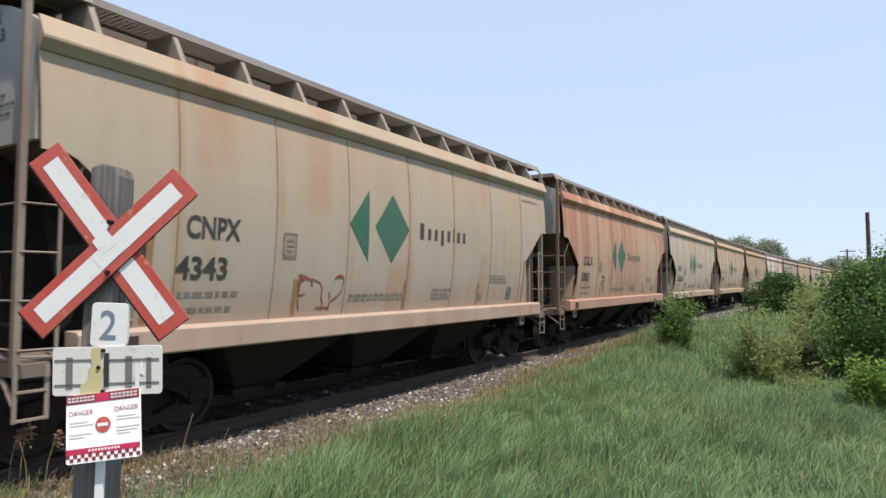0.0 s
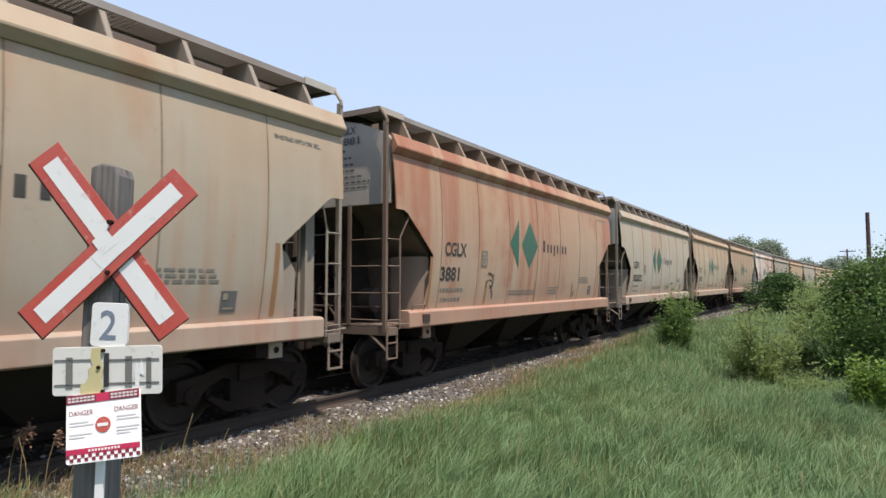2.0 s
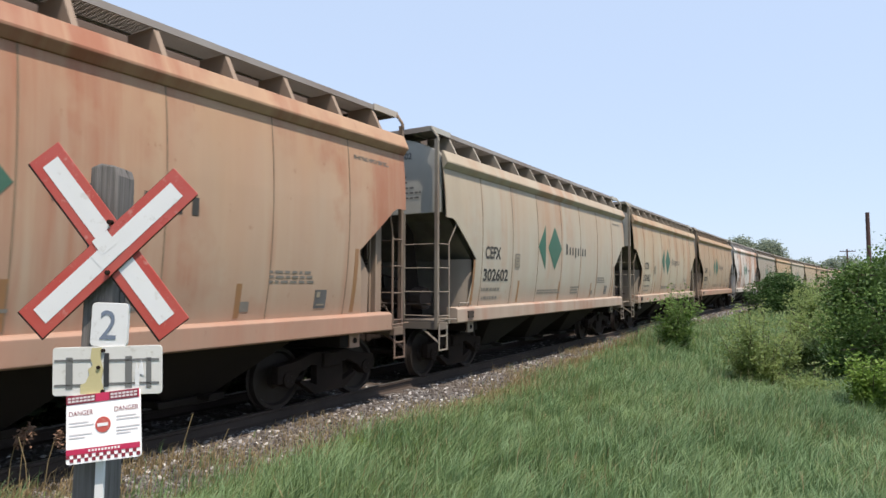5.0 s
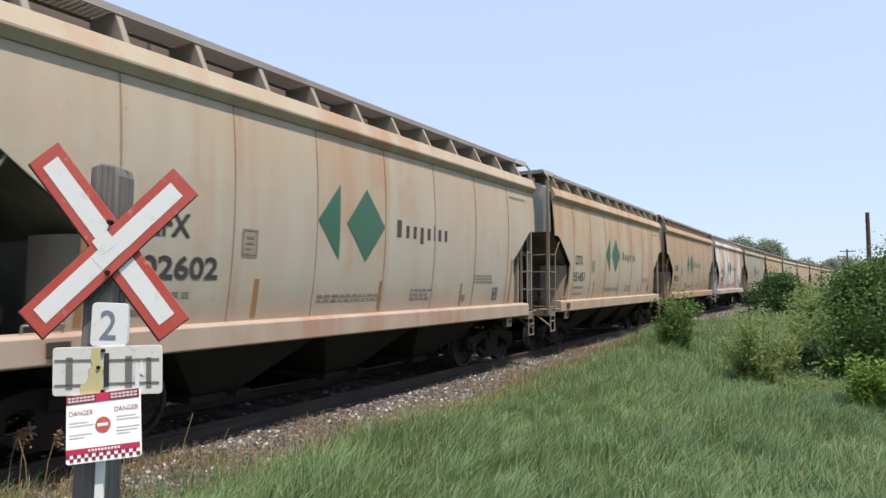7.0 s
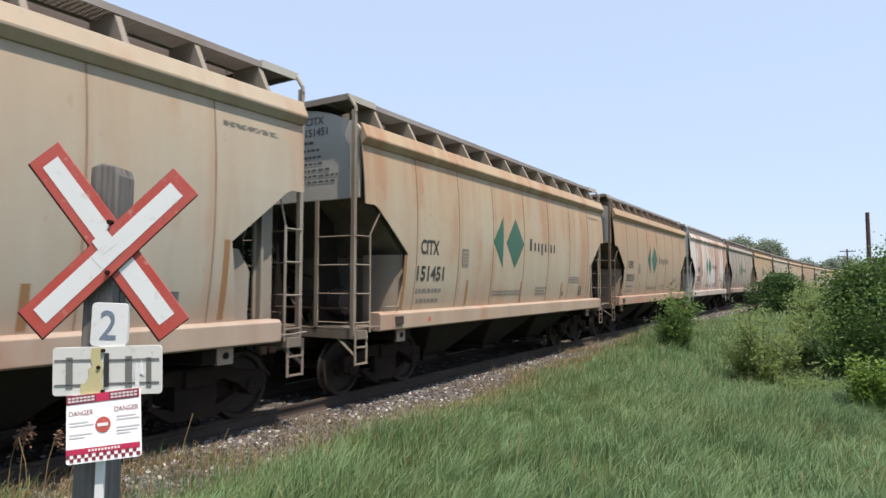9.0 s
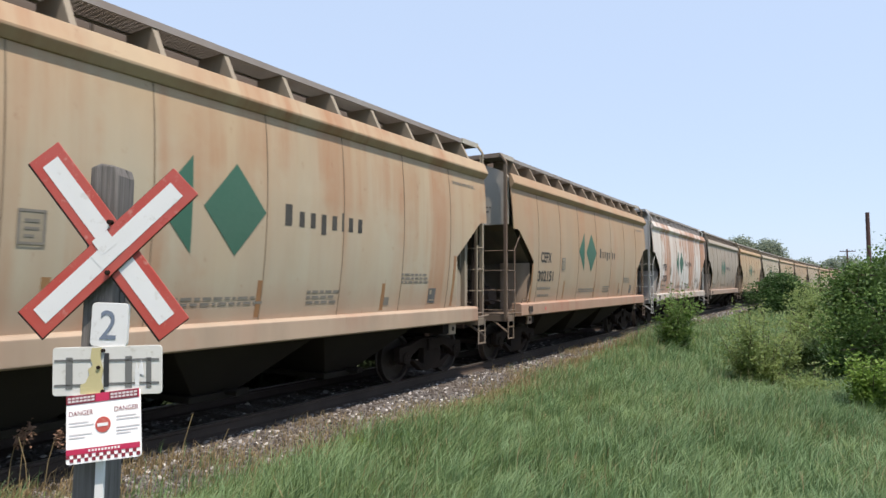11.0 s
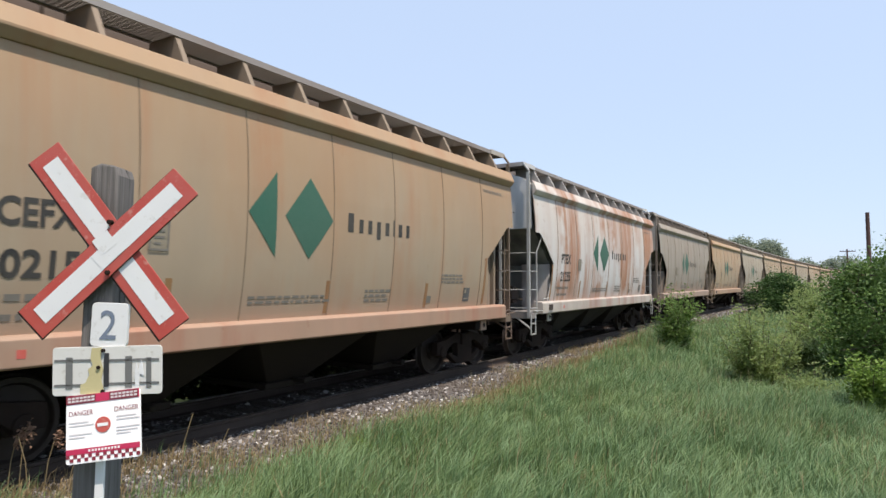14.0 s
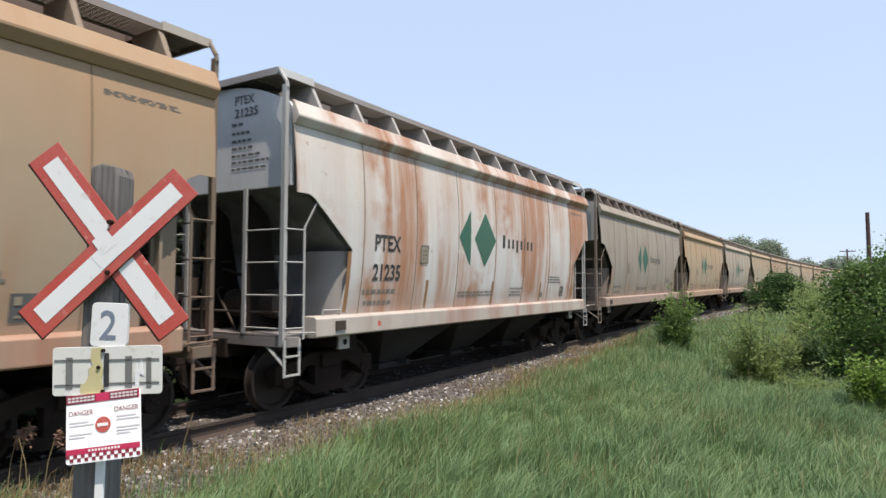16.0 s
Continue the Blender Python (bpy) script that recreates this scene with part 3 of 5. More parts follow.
def shoot_bush(label, x, y, width, height, leaf, shoots, mat, seed, per=46, upright=1.0):
    """A loose bush of arching shoots from one root, each with side twigs and small leaves along it."""
    rng = np.random.default_rng(seed)
    z = float(ground_z(np.array([x]), np.array([y]))[0])
    root = thing("bush", label, "bush", "", pose(x, y, z))
    stems, leaves = Shape(), []

    def shoot(base, way, length, r, count, first):
        pts = []
        for k in range(5):
            u = k / 4
            pts.append(base + way * length * u + np.array([0, 0, -0.16 * length * u * u * (1 - way[2])]) + rng.normal(size=3) * 0.02 * length * (k > 0))
        for p, q in zip(pts, pts[1:]):
            stems.rod(tuple(p), tuple(q), r, 4, r * 0.7)
        u = first + (1 - first) * rng.random(count)
        spine = np.array(pts)
        at = np.stack([np.interp(u * 4, range(5), spine[:, j]) for j in range(3)], -1)
        leaves.append(at + rng.normal(size=(count, 3)) * leaf * 0.75)
        return spine

    for i in range(shoots):
        a, out = rng.uniform(0, 6.283), rng.random() ** 0.6
        tilt = out * width * 0.5 / (height * upright)
        way = np.array([math.cos(a) * tilt, math.sin(a) * tilt, 1.0])
        way /= np.linalg.norm(way)
        base = np.array([math.cos(a), math.sin(a), 0]) * 0.12 * width * rng.random() + np.array([0, 0, -0.05])
        long = height * rng.uniform(0.45, 1.0) * (1.1 - 0.3 * out)
        spine = shoot(base, way, long, 0.003 + 0.0012 * height, per, 0.18)
        for j in range(5):
            u = rng.uniform(0.15, 0.85)
            at = np.array([np.interp(u * 4, range(5), spine[:, c]) for c in range(3)])
            d = way * 0.6 + rng.normal(size=3) * 0.6
            d[2] = abs(d[2]) * 0.8
            shoot(at, d / np.linalg.norm(d), long * rng.uniform(0.16, 0.34), 0.0015, per // 2, 0.1)
    part("trunk", stems.mesh("trunk"), BARK, root, "thin brown branching stems")
    p = np.concatenate(leaves)
    p[:, 2] = np.maximum(p[:, 2], 0.03)
    part("crown", leaf_mesh("crown", p, leaf, rng), mat, root, "many small leaves")


def build_plants():
    shoot_bush("small upright leafy bush among the grass", 19.9, -3.64, 1.5, 2.2, 0.09, 34, LEAFMID, 3, 34)
    shoot_bush("loose greyish-green bush in long grass", 15.9, -6.32, 2.5, 2.15, 0.075, 48, LEAFPALE, 4, 34)
    shoot_bush("loose greyish-green bush in long grass", 17.4, -7.05, 1.7, 1.5, 0.066, 30, LEAFPALE, 41, 32)
    shoot_bush("low pale scrub with thin twigs", 13.6, -7.35, 1.6, 0.85, 0.055, 40, LEAFPALE, 42, 24, 0.8)
    shoot_bush("pale green scrub behind the bushes", 24.5, -7.1, 2.6, 1.8, 0.09, 44, LEAFPALE, 43)
    shoot_bush("tall pale shrub with long arching shoots", 31.0, -7.45, 2.8, 2.3, 0.10, 60, LEAFPALE, 44)
    for i, (px, py) in enumerate(((6.35, -2.75), (6.9, -3.0), (9.1, -3.05), (8.2, -2.7))):
        shoot_bush("small yellow-green leafy weed at the stones' edge", px, py, 0.45, 0.36, 0.03, 12, LEAFLIME, 90 + i, 14, 0.8)
    shrub("bush", "dense rounded dark green bush beside the line", "bush", 50.0, -4.3, 4.9, 3.2, 0.14, 17000, LEAFDARK, 5, 20, 0.4, 30)
    shrub("bush", "pale green scrub behind the bushes", "bush", 42.0, -6.9, 4.2, 2.0, 0.15, 1300, LEAFPALE, 9, 20, 0.9, 130, loose=0.7)
    shrub("bush", "large dense green bush at the field's edge", "bush", 15.6, -8.95, 3.2, 3.4, 0.075, 17000, LEAF, 6, 34, 0.6, 420, loose=0.78)
    shrub("bush", "large dense green bush at the field's edge", "bush", 16.9, -8.3, 2.2, 3.1, 0.075, 9000, LEAF, 66, 22, 0.6, 260, loose=0.8)
    shrub("bush", "large dense green bush at the field's edge", "bush", 18.2, -10.2, 3.3, 3.4, 0.08, 13000, LEAFDARK, 16, 16, 0.5, 80)
    shoot_bush("fresh lime-green bush in front of a larger one", 12.4, -8.32, 1.0, 1.25, 0.065, 34, LEAFLIME, 7)
    # Added, unseen scrub: shuts out bright sky and ground behind the wagons.
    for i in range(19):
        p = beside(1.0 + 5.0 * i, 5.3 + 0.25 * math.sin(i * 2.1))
        shrub("bush", "added dark scrub closing the gaps beyond the track", "bush", p.x, p.y, 6.0, 5.5 if i < 9 else 3.8, 0.36 if i < 5 else 0.24, 12000 if i < 9 else 5200, LEAFSHADE, 60 + i, 26 if i < 9 else 16, 0.5, 0, "scrub beyond the track")
    # Added low growth hides the sunlit ground visible under the wagons.
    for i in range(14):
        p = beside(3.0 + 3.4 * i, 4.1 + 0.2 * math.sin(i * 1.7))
        shrub("bush", "added low dark growth blocking the light under the wagons", "bush", p.x, p.y, 3.4, 1.7, 0.15, 2600, LEAFSHADE, 120 + i, 12, 0.6, 0, "scrub beyond the track", 0.0)
    shrub("tree", "broad distant leafy tree beyond the train", "tree", 207.0, 17.3, 15.0, 18.0, 0.62, 13000, LEAFHAZED, 21, 16, 0.5, 10, "distant trees")
    shrub("tree", "broad distant leafy tree beyond the train", "tree", 211.0, 11.0, 14.0, 17.0, 0.62, 13000, LEAFHAZED, 22, 16, 0.5, 10, "distant trees")
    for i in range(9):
        shrub("tree", "low distant tree in a hazy wood line", "tree", 296.0 + 7 * (i % 3), 20.0 - 6.0 * i, 14.0, 13.5 + (i * 7 % 3), 0.8, 4200, LEAFHAZED, 30 + i, 10, 0.5, 0, "distant trees")


# ---- hopper cars ----
PITCH_CAR, BOGIE = 13.5, 4.8
SIDE_Z = (1.36, 1.6, 1.9, 2.2, 2.5, 2.8, 3.1, 3.4, 3.7, 4.0, 4.3)
SIDE_U = (1.455, 1.50, 1.545, 1.575, 1.595, 1.605, 1.605, 1.595, 1.575, 1.545, 1.50)


def side_u(z):
    return float(np.interp(z, SIDE_Z, SIDE_U))


def side_point(a, z, proud=0.0):
    return (a, -side_u(z) - proud, z)


LIM_Z = (1.36, 2.38, 3.02, 3.08, 3.13, 3.131, 4.3)
LIM_A = (5.05, 4.87, 5.66, 5.73, 5.84, 6.07, 6.09)


def strip(a, z0, z1, w, proud, slope=0.0):
    """A narrow upright strip that follows the bulge of the side."""
    zs = np.linspace(z0, z1, 8)
    v, f = [], []
    for z in zs:
        x = a + slope * (z - z0)
        v += [side_point(x - w / 2, z, 0.0), side_point(x - w / 2, z, proud), side_point(x + w / 2, z, proud), side_point(x + w / 2, z, 0.0)]
    for i in range(len(zs) - 1):
        k = 4 * i
        f += [(k + j, k + j + 1, k + 5 + j, k + 4 + j) for j in range(3)]
    return v, f


def side_flat(points, faces, a, z, proud=0.004, squash=1.0):
    return [side_point(a + p * squash, z + q, proud) for p, q in points], faces


def car_meshes():
    K = {}
    # side sheet with its cut-away lower corners
    zs = np.concatenate([np.linspace(1.36, 2.38, 7), np.linspace(2.52, 3.02, 5), [3.05, 3.08, 3.105, 3.13, 3.131], np.linspace(3.3, 4.3, 7)])
    cols = np.linspace(-1, 1, 25)
    v = [side_point(c * float(np.interp(z, LIM_Z, LIM_A)), z, d) for d in (0.0, -0.02) for z in zs for c in cols]
    m, n = len(cols), len(zs)
    f = []
    for d in (0, m * n):
        f += [(d + i * m + j, d + i * m + j + 1, d + (i + 1) * m + j + 1, d + (i + 1) * m + j) for i in range(n - 1) for j in range(m - 1)]
    f += [(i * m + e, (i + 1) * m + e, m * n + (i + 1) * m + e, m * n + i * m + e) for i in range(n - 1) for e in (0, m - 1)]
    K["side"] = Shape().add(v, f).mesh("side_sheet", 0, True)
    K["seam"] = Shape().add(*strip(0, 1.38, 4.10, 0.015, 0.007)).mesh("seam")
    yz = lambda a, b, w: (w, -a, b)
    K["chord"] = Shape().prism(((1.50, 4.44), (1.54, 4.43), (1.635, 4.22), (1.635, 4.19), (1.552, 4.09), (1.52, 4.09)), yz, -6.1, 6.1).mesh("top_chord", 0.012)
    K["sill"] = Shape().prism(((1.36, 1.39), (1.57, 1.385), (1.615, 1.35), (1.615, 1.10), (1.57, 1.08), (1.36, 1.08)), yz, -5.68, 5.68).mesh("side_sill", 0.012)
    # roof and inner hopper with sloping ends
    r = [(u, 4.42 + 0.34 * (1 - (u / 1.5) ** 2)) for u in np.linspace(-1.5, 1.5, 13)]
    K["roof"] = Shape().prism(r + [(1.5, 4.38), (-1.5, 4.38)], yz, -6.0, 6.0).mesh("roof", 0, True)
    xz = lambda a, b, w: (a, w, b)
    K["hopper"] = Shape().prism(((-4.84, 1.15), (-4.80, 2.34), (-5.50, 2.94), (-5.66, 3.12), (-5.98, 3.24), (-5.9, 4.36), (5.9, 4.36), (5.98, 3.24), (5.66, 3.12), (5.50, 2.94), (4.80, 2.34), (4.84, 1.15)), xz, -1.43, 1.43).mesh("hopper")
    K["end"] = Shape().prism([(-1.46, 3.24), (1.46, 3.24), (1.46, 4.36)] + [(u, 4.38 + 0.44 * (1 - (u / 1.5) ** 2)) for u in np.linspace(1.4, -1.4, 11)] + [(-1.46, 4.36)], lambda a, b, w: (w, a, b), -6.06, -6.0).mesh("end_sheet", 0.006)
    for c in (-2.55, 0.0, 2.55):
        bay = Shape()
        p = [(c - 1.2, -1.35, 1.08), (c + 1.2, -1.35, 1.08), (c + 1.2, 1.35, 1.08), (c - 1.2, 1.35, 1.08), (c - 0.38, -0.62, 0.36), (c + 0.38, -0.62, 0.36), (c + 0.38, 0.62, 0.36), (c - 0.38, 0.62, 0.36)]
        bay.add(p, [(0, 1, 5, 4), (1, 2, 6, 5), (2, 3, 7, 6), (3, 0, 4, 7), (4, 5, 6, 7), (0, 3, 2, 1)])
        bay.box(c - 0.5, c + 0.5, -0.72, 0.72, 0.28, 0.37)
        bay.rod((c + 0.1, -0.95, 0.36), (c + 0.1, 0.95, 0.36), 0.04)
        K.setdefault("bays", []).append(bay.mesh("discharge_bay", 0.01))
    K["centre_sill"] = Shape().box(-6.2, 6.2, -0.32, 0.32, 0.78, 1.06).mesh("centre_sill", 0.01)
    K["end_sill"] = Shape().box(-6.16, -5.88, -1.5, 1.5, 0.98, 1.12).mesh("end_sill", 0.01)
    K["bolster"] = Shape().box(-BOGIE - 0.22, -BOGIE + 0.22, -1.45, 1.45, 0.88, 1.12).mesh("bolster", 0.01)
    K["end_floor"] = Shape().box(-6.16, -4.84, -1.46, 1.46, 1.125, 1.15).mesh("end_floor", 0.004)
    K["corner_panel_rear"] = Shape().prism([(4.80, 1.15), (5.26, 1.15), (5.30, 2.02), (5.12, 2.30), (4.80, 2.34)], xz, -1.41, -1.39).mesh("corner_panel", 0.004)
    # the rounded sheet that turns in from the side towards the centre sill
    bend = [(-4.88, -1.47), (-4.97, -1.36), (-5.03, -1.20), (-5.06, -1.0), (-5.07, -0.75)]
    v = [(x + d, y, z) for d in (0.0, 0.02) for z in (1.15, 2.36) for x, y in bend]
    n = len(bend)
    f = [(o + j, o + j + 1, o + n + j + 1, o + n + j) for o in (0, 2 * n) for j in range(n - 1)] + [(n + j, n + j + 1, 3 * n + j + 1, 3 * n + j) for j in range(n - 1)]
    K["corner_panel_front"] = Shape().add(v, f).mesh("corner_panel", 0, True)
    K["gusset"] = Shape().prism(((-6.06, 1.15), (-5.2, 1.15), (-5.55, 2.90), (-5.93, 3.2)), xz, -0.47, -0.43).mesh("gusset", 0.004)
    st = Shape().box(5.46, 5.78, -1.30, -1.26, 1.15, 3.16).box(5.50, 5.54, -1.40, -1.26, 1.15, 3.16)
    K["stanchion"] = st.mesh("end_stanchion", 0.006)
    cp = Shape().box(6.16, 6.52, -0.13, 0.13, 0.76, 0.98).box(6.5, 6.76, -0.17, 0.13, 0.72, 1.02).box(6.62, 6.74, 0.06, 0.22, 0.74, 1.0)
    K["coupler"] = cp.mesh("coupler", 0.03)
    K["hose"] = Shape().pipe([(6.1, -0.42, 0.9), (6.35, -0.42, 0.80), (6.55, -0.34, 0.52), (6.72, -0.25, 0.42)], 0.026).mesh("brake_hose", 0, True)
    br = Shape().rod((5.5, 0.75, 1.55), (5.5, -0.35, 1.55), 0.22, 16).rod((5.35, -0.75, 1.42), (5.35, -1.1, 1.42), 0.15, 14)
    br.rod((5.9, -1.2, 2.35), (5.3, 0.6, 1.75), 0.022).rod((6.0, -1.25, 1.45), (6.0, 1.2, 1.45), 0.02).box(5.55, 5.85, -0.95, -0.65, 1.15, 1.4)
    br.pipe([(5.9, 0.2, 1.16), (5.8, -0.4, 1.75), (5.2, -0.6, 2.0)], 0.018)
    br.pipe([(6.27, -1.42, 1.02), (6.30, -0.5, 0.96), (6.42, -0.2, 1.0)], 0.014).box(5.86, 6.0, -1.05, -0.75, 1.6, 1.95).rod((5.7, -0.2, 2.2), (5.7, -1.3, 2.2), 0.02)
    K["brake"] = br.mesh("brake_gear", 0, True)
    # roof walkway, brackets and end platform
    g = Shape()
    for i in range(13):
        y = -0.82 - i * 0.0385
        g.box(-6.05, 6.05, y - 0.011, y + 0.011, 4.845, 4.875)
    for i in range(181):
        x = -6.05 + i * 0.0672
        g.box(x - 0.012, x + 0.012, -1.296, -0.80, 4.85, 4.868)
    g.box(-6.1, 6.1, -1.325, -1.298, 4.80, 4.885).box(-6.1, 6.1, -0.80, -0.775, 4.82, 4.885)
    K["walkway"] = g.mesh("roof_walkway")
    K["bracket"] = Shape().prism(((1.50, 4.43), (1.30, 4.81), (0.80, 4.81), (0.80, 4.60)), yz, -0.035, 0.035).mesh("bracket")
    g = Shape().box(-6.16, -5.52, -1.30, 1.30, 4.885, 4.90).box(-6.18, -6.15, -1.30, 1.30, 4.82, 4.92).box(-5.54, -5.51, -1.30, 1.30, 4.82, 4.89)
    K["platform"] = g.mesh("end_platform")
    g = Shape()
    g.box(-6.18, -5.50, -1.345, -1.328, 4.80, 4.905)
    K["platform_edge"] = g.mesh("platform_edge")
    K["hatch"] = Shape().box(-0.905, 0.905, -0.62, 0.62, 4.60, 4.95).mesh("hatch_cover", 0.04)
    for e, nm in ((-1, "ladder_front"), (1, "ladder_rear")):
        L = Shape()
        x, xi = e * 6.16, e * 5.83
        L.box(x - 0.032, x + 0.032, -1.47, -1.458, 1.0, 4.64).box(x - 0.032, x - 0.022, -1.47, -1.40, 1.0, 4.64)
        L.pipe([(x, -1.465, 4.60), (x, -1.455, 4.68), (x, -1.30, 4.90)], 0.028)
        L.rod((xi, -1.505, 1.08), (xi, -1.505, 2.66), 0.019, 8).rod((xi, -1.505, 2.65), (e * 5.66, -1.575, 3.02), 0.014, 6).box(x - 0.012, x + 0.012, -0.69, -0.62, 1.15, 3.24)
        for z in (2.62, 2.16, 1.70, 1.24):
            L.rod((x, -1.475, z), (xi, -1.505, z), 0.012, 6).rod((x, -1.47, z), (x, -0.64, z), 0.012, 6)
        K[nm] = L.mesh(nm)
        L = Shape()
        xa, xb = e * 6.18, e * 5.90
        for q in (xa, xb):
            L.box(q - 0.02, q + 0.02, -1.51, -1.495, 0.58, 1.1)
        for z in (0.60, 0.86):
            L.box(min(xa, xb), max(xa, xb), -1.52, -1.485, z - 0.012, z + 0.012)
        L.rod((xa, -1.50, 0.74), (e * 6.1, -0.95, 1.08), 0.025, 6)
        L.pipe([(x, -1.52, 1.19), (x, -1.60, 1.19), (e * 5.7, -1.60, 1.17)], 0.012, 6)
        K[nm + "_step"] = L.mesh("step_stirrup")
    K["handhold"] = Shape().pipe([(-5.45, -1.50, 1.36), (-5.45, -1.53, 1.47), (-5.08, -1.53, 1.47), (-5.08, -1.50, 1.36)], 0.013, 6).mesh("handhold")
    j = Shape().box(-5.02, -4.78, -1.47, -1.41, 0.86, 1.08)
    j.rod((-4.9, -1.475, 0.97), (-4.9, -1.40, 0.97), 0.05, 12)
    K["jack"] = j.mesh("jacking_pad", 0.008)
    K["tag"] = Shape().box(-5.28, -5.06, -1.64, -1.612, 1.17, 1.31).mesh("reader_tag", 0.004)
    K["sticker"] = Shape().box(-4.26, -4.18, -1.618, -1.613, 1.18, 1.26).mesh("sticker")
    # A near-black disc on the pad stands for the hole's shade.
    K["jackhole"] = Shape().rod((-4.9, -1.484, 0.97), (-4.9, -1.476, 0.97), 0.045, 14).mesh("jack_hole_disc")
    # bogie
    b = Shape()
    for y in (-0.99, 0.99):
        b.prism(((-1.10, 0.40), (-1.10, 0.66), (-0.75, 0.70), (-0.36, 0.80), (0.36, 0.80), (0.75, 0.70), (1.10, 0.66), (1.10, 0.40), (0.80, 0.40), (0.66, 0.52), (0.42, 0.62), (0.30, 0.60), (0.30, 0.30), (0.62, 0.42), (0.66, 0.38), (0.34, 0.17), (-0.34, 0.17), (-0.66, 0.38), (-0.62, 0.42), (-0.30, 0.30), (-0.30, 0.60), (-0.42, 0.62), (-0.66, 0.52), (-0.80, 0.40)), xz, y - 0.07, y + 0.07)
        for x in (-0.89, 0.89):
            b.rod((x, y - 0.10, 0.457), (x, y + 0.10, 0.457), 0.12, 14)
    b.box(-0.2, 0.2, -1.12, 1.12, 0.56, 0.78)
    K["bogie"] = b.mesh("bogie", 0.012)
    sp = Shape()
    for x in (-0.16, 0.0, 0.16):
        for k in range(7):
            sp.lathe(((0.055, 0.0), (0.072, 0.012), (0.055, 0.024)), 10, Matrix.Translation((x, -0.99, 0.26 + k * 0.04)) @ Matrix.Rotation(math.pi / 2, 4, "X"))
    K["springs"] = sp.mesh("spring_group")
    w = Shape().rod((0, -1.0, 0), (0, 1.0, 0), 0.075, 12)
    for e in (-1, 1):
        w.lathe([(0.08, e * 0.83), (0.14, e * 0.83), (0.16, e * 0.77), (0.37, e * 0.765), (0.40, e * 0.82), (0.452, e * 0.82), (0.457, e * 0.75), (0.462, e * 0.725), (0.485, e * 0.71), (0.478, e * 0.69), (0.40, e * 0.69), (0.37, e * 0.74), (0.15, e * 0.74), (0.08, e * 0.69)], 32)
    for k in range(3):
        a = 2.1 * k
        w.box(0.05 * math.cos(a) - 0.012, 0.05 * math.cos(a) + 0.012, -1.105, -1.08, 0.05 * math.sin(a) - 0.012, 0.05 * math.sin(a) + 0.012)
    K["wheelset"] = w.mesh("wheelset", 0, True)
    tread = Shape()
    for e in (-1, 1):
        tread.lathe([(0.4585, e * 0.80), (0.4595, e * 0.75)], 32)
    K["tread"] = tread.mesh("tread", 0, True)
    # painted marks
    rows = np.linspace(-0.575, 0.575, 13)
    dia = lambda x0, half: ([side_point(x0 + s * 0.48 * (1 - abs(q) / 0.575) * k, 2.78 + q, 0.006) for q in rows for s, k in ((-1, 1), (1, half))], [(2 * i, 2 * i + 1, 2 * i + 3, 2 * i + 2) for i in range(len(rows) - 1)])
    K["diamond"] = Shape().add(*dia(-0.53, 1)).mesh("diamond")
    K["halfdiamond"] = Shape().add(*dia(-1.16, 0)).mesh("half_diamond")
    # the word: plain upright blocks of its size, one below and one above the line
    w = Shape()
    x = 0.25
    for wd, lo, hi in ((0.21, 0, 0.29), (0.16, 0, 0.21), (0.16, 0, 0.21), (0.165, -0.08, 0.21), (0.17, 0, 0.21), (0.085, 0, 0.27), (0.165, 0, 0.21), (0.155, 0, 0.21)):
        x0, x1 = x + 0.18 * wd, x + 0.80 * wd
        w.add([side_point(p, 2.65 + q, 0.005) for p, q in ((x0, lo), (x1, lo), (x1, hi), (x0, hi))], [(0, 1, 2, 3)])
        x += 1.1 * wd + 0.045
    K["wordmark"] = w.mesh("wordmark")
    # small unreadable lines of stencil
    rng = np.random.default_rng(3)

    def lines(blocks, nm):
        q = Shape()
        for a, z, wd, h, nline in blocks:
            for i in range(nline):
                p, z1 = a, z - i * h * 1.9
                while p < a + wd:
                    l = rng.uniform(0.05, 0.16)
                    q.add([side_point(p, z1, 0.005), side_point(p + l, z1, 0.005), side_point(p + l, z1 + h, 0.005), side_point(p, z1 + h, 0.005)], [(0, 1, 2, 3)])
                    p += l + 0.035
            K.setdefault(nm, []).append(q.mesh(nm))
            q = Shape()

    lines(((-4.55, 1.70, 0.85, 0.065, 1), (-4.50, 1.52, 0.75, 0.06, 1), (-1.55, 1.66, 1.45, 0.035, 2), (0.80, 1.72, 0.6, 0.04, 3), (3.05, 2.0, 0.75, 0.035, 3)), "stencil_block")
    lines(((4.72, 3.86, 0.8, 0.012, 3),), "small_note")
    K["tapes"] = [Shape().add(*strip(a, z0, z1, 0.085, 0.004)).mesh("reflector") for a, z0, z1 in ((-4.93, 1.42, 2.35), (-2.70, 1.42, 1.92), (-0.07, 1.42, 1.90), (2.58, 1.42, 1.86), (4.80, 1.42, 2.4))]
    fl = lambda a, z, w, h, pr=0.006: Shape().add([side_point(a, z, pr), side_point(a + w, z, pr), side_point(a + w, z + h, pr), side_point(a, z + h, pr), side_point(a, z, 0), side_point(a + w, z, 0), side_point(a + w, z + h, 0), side_point(a, z + h, 0)], [(0, 1, 2, 3), (0, 4, 5, 1), (2, 6, 7, 3), (1, 5, 6, 2), (3, 7, 4, 0)])
    K["placard"] = fl(-2.97, 2.24, 0.21, 0.29, 0.010).mesh("placard")
    ring = Shape()
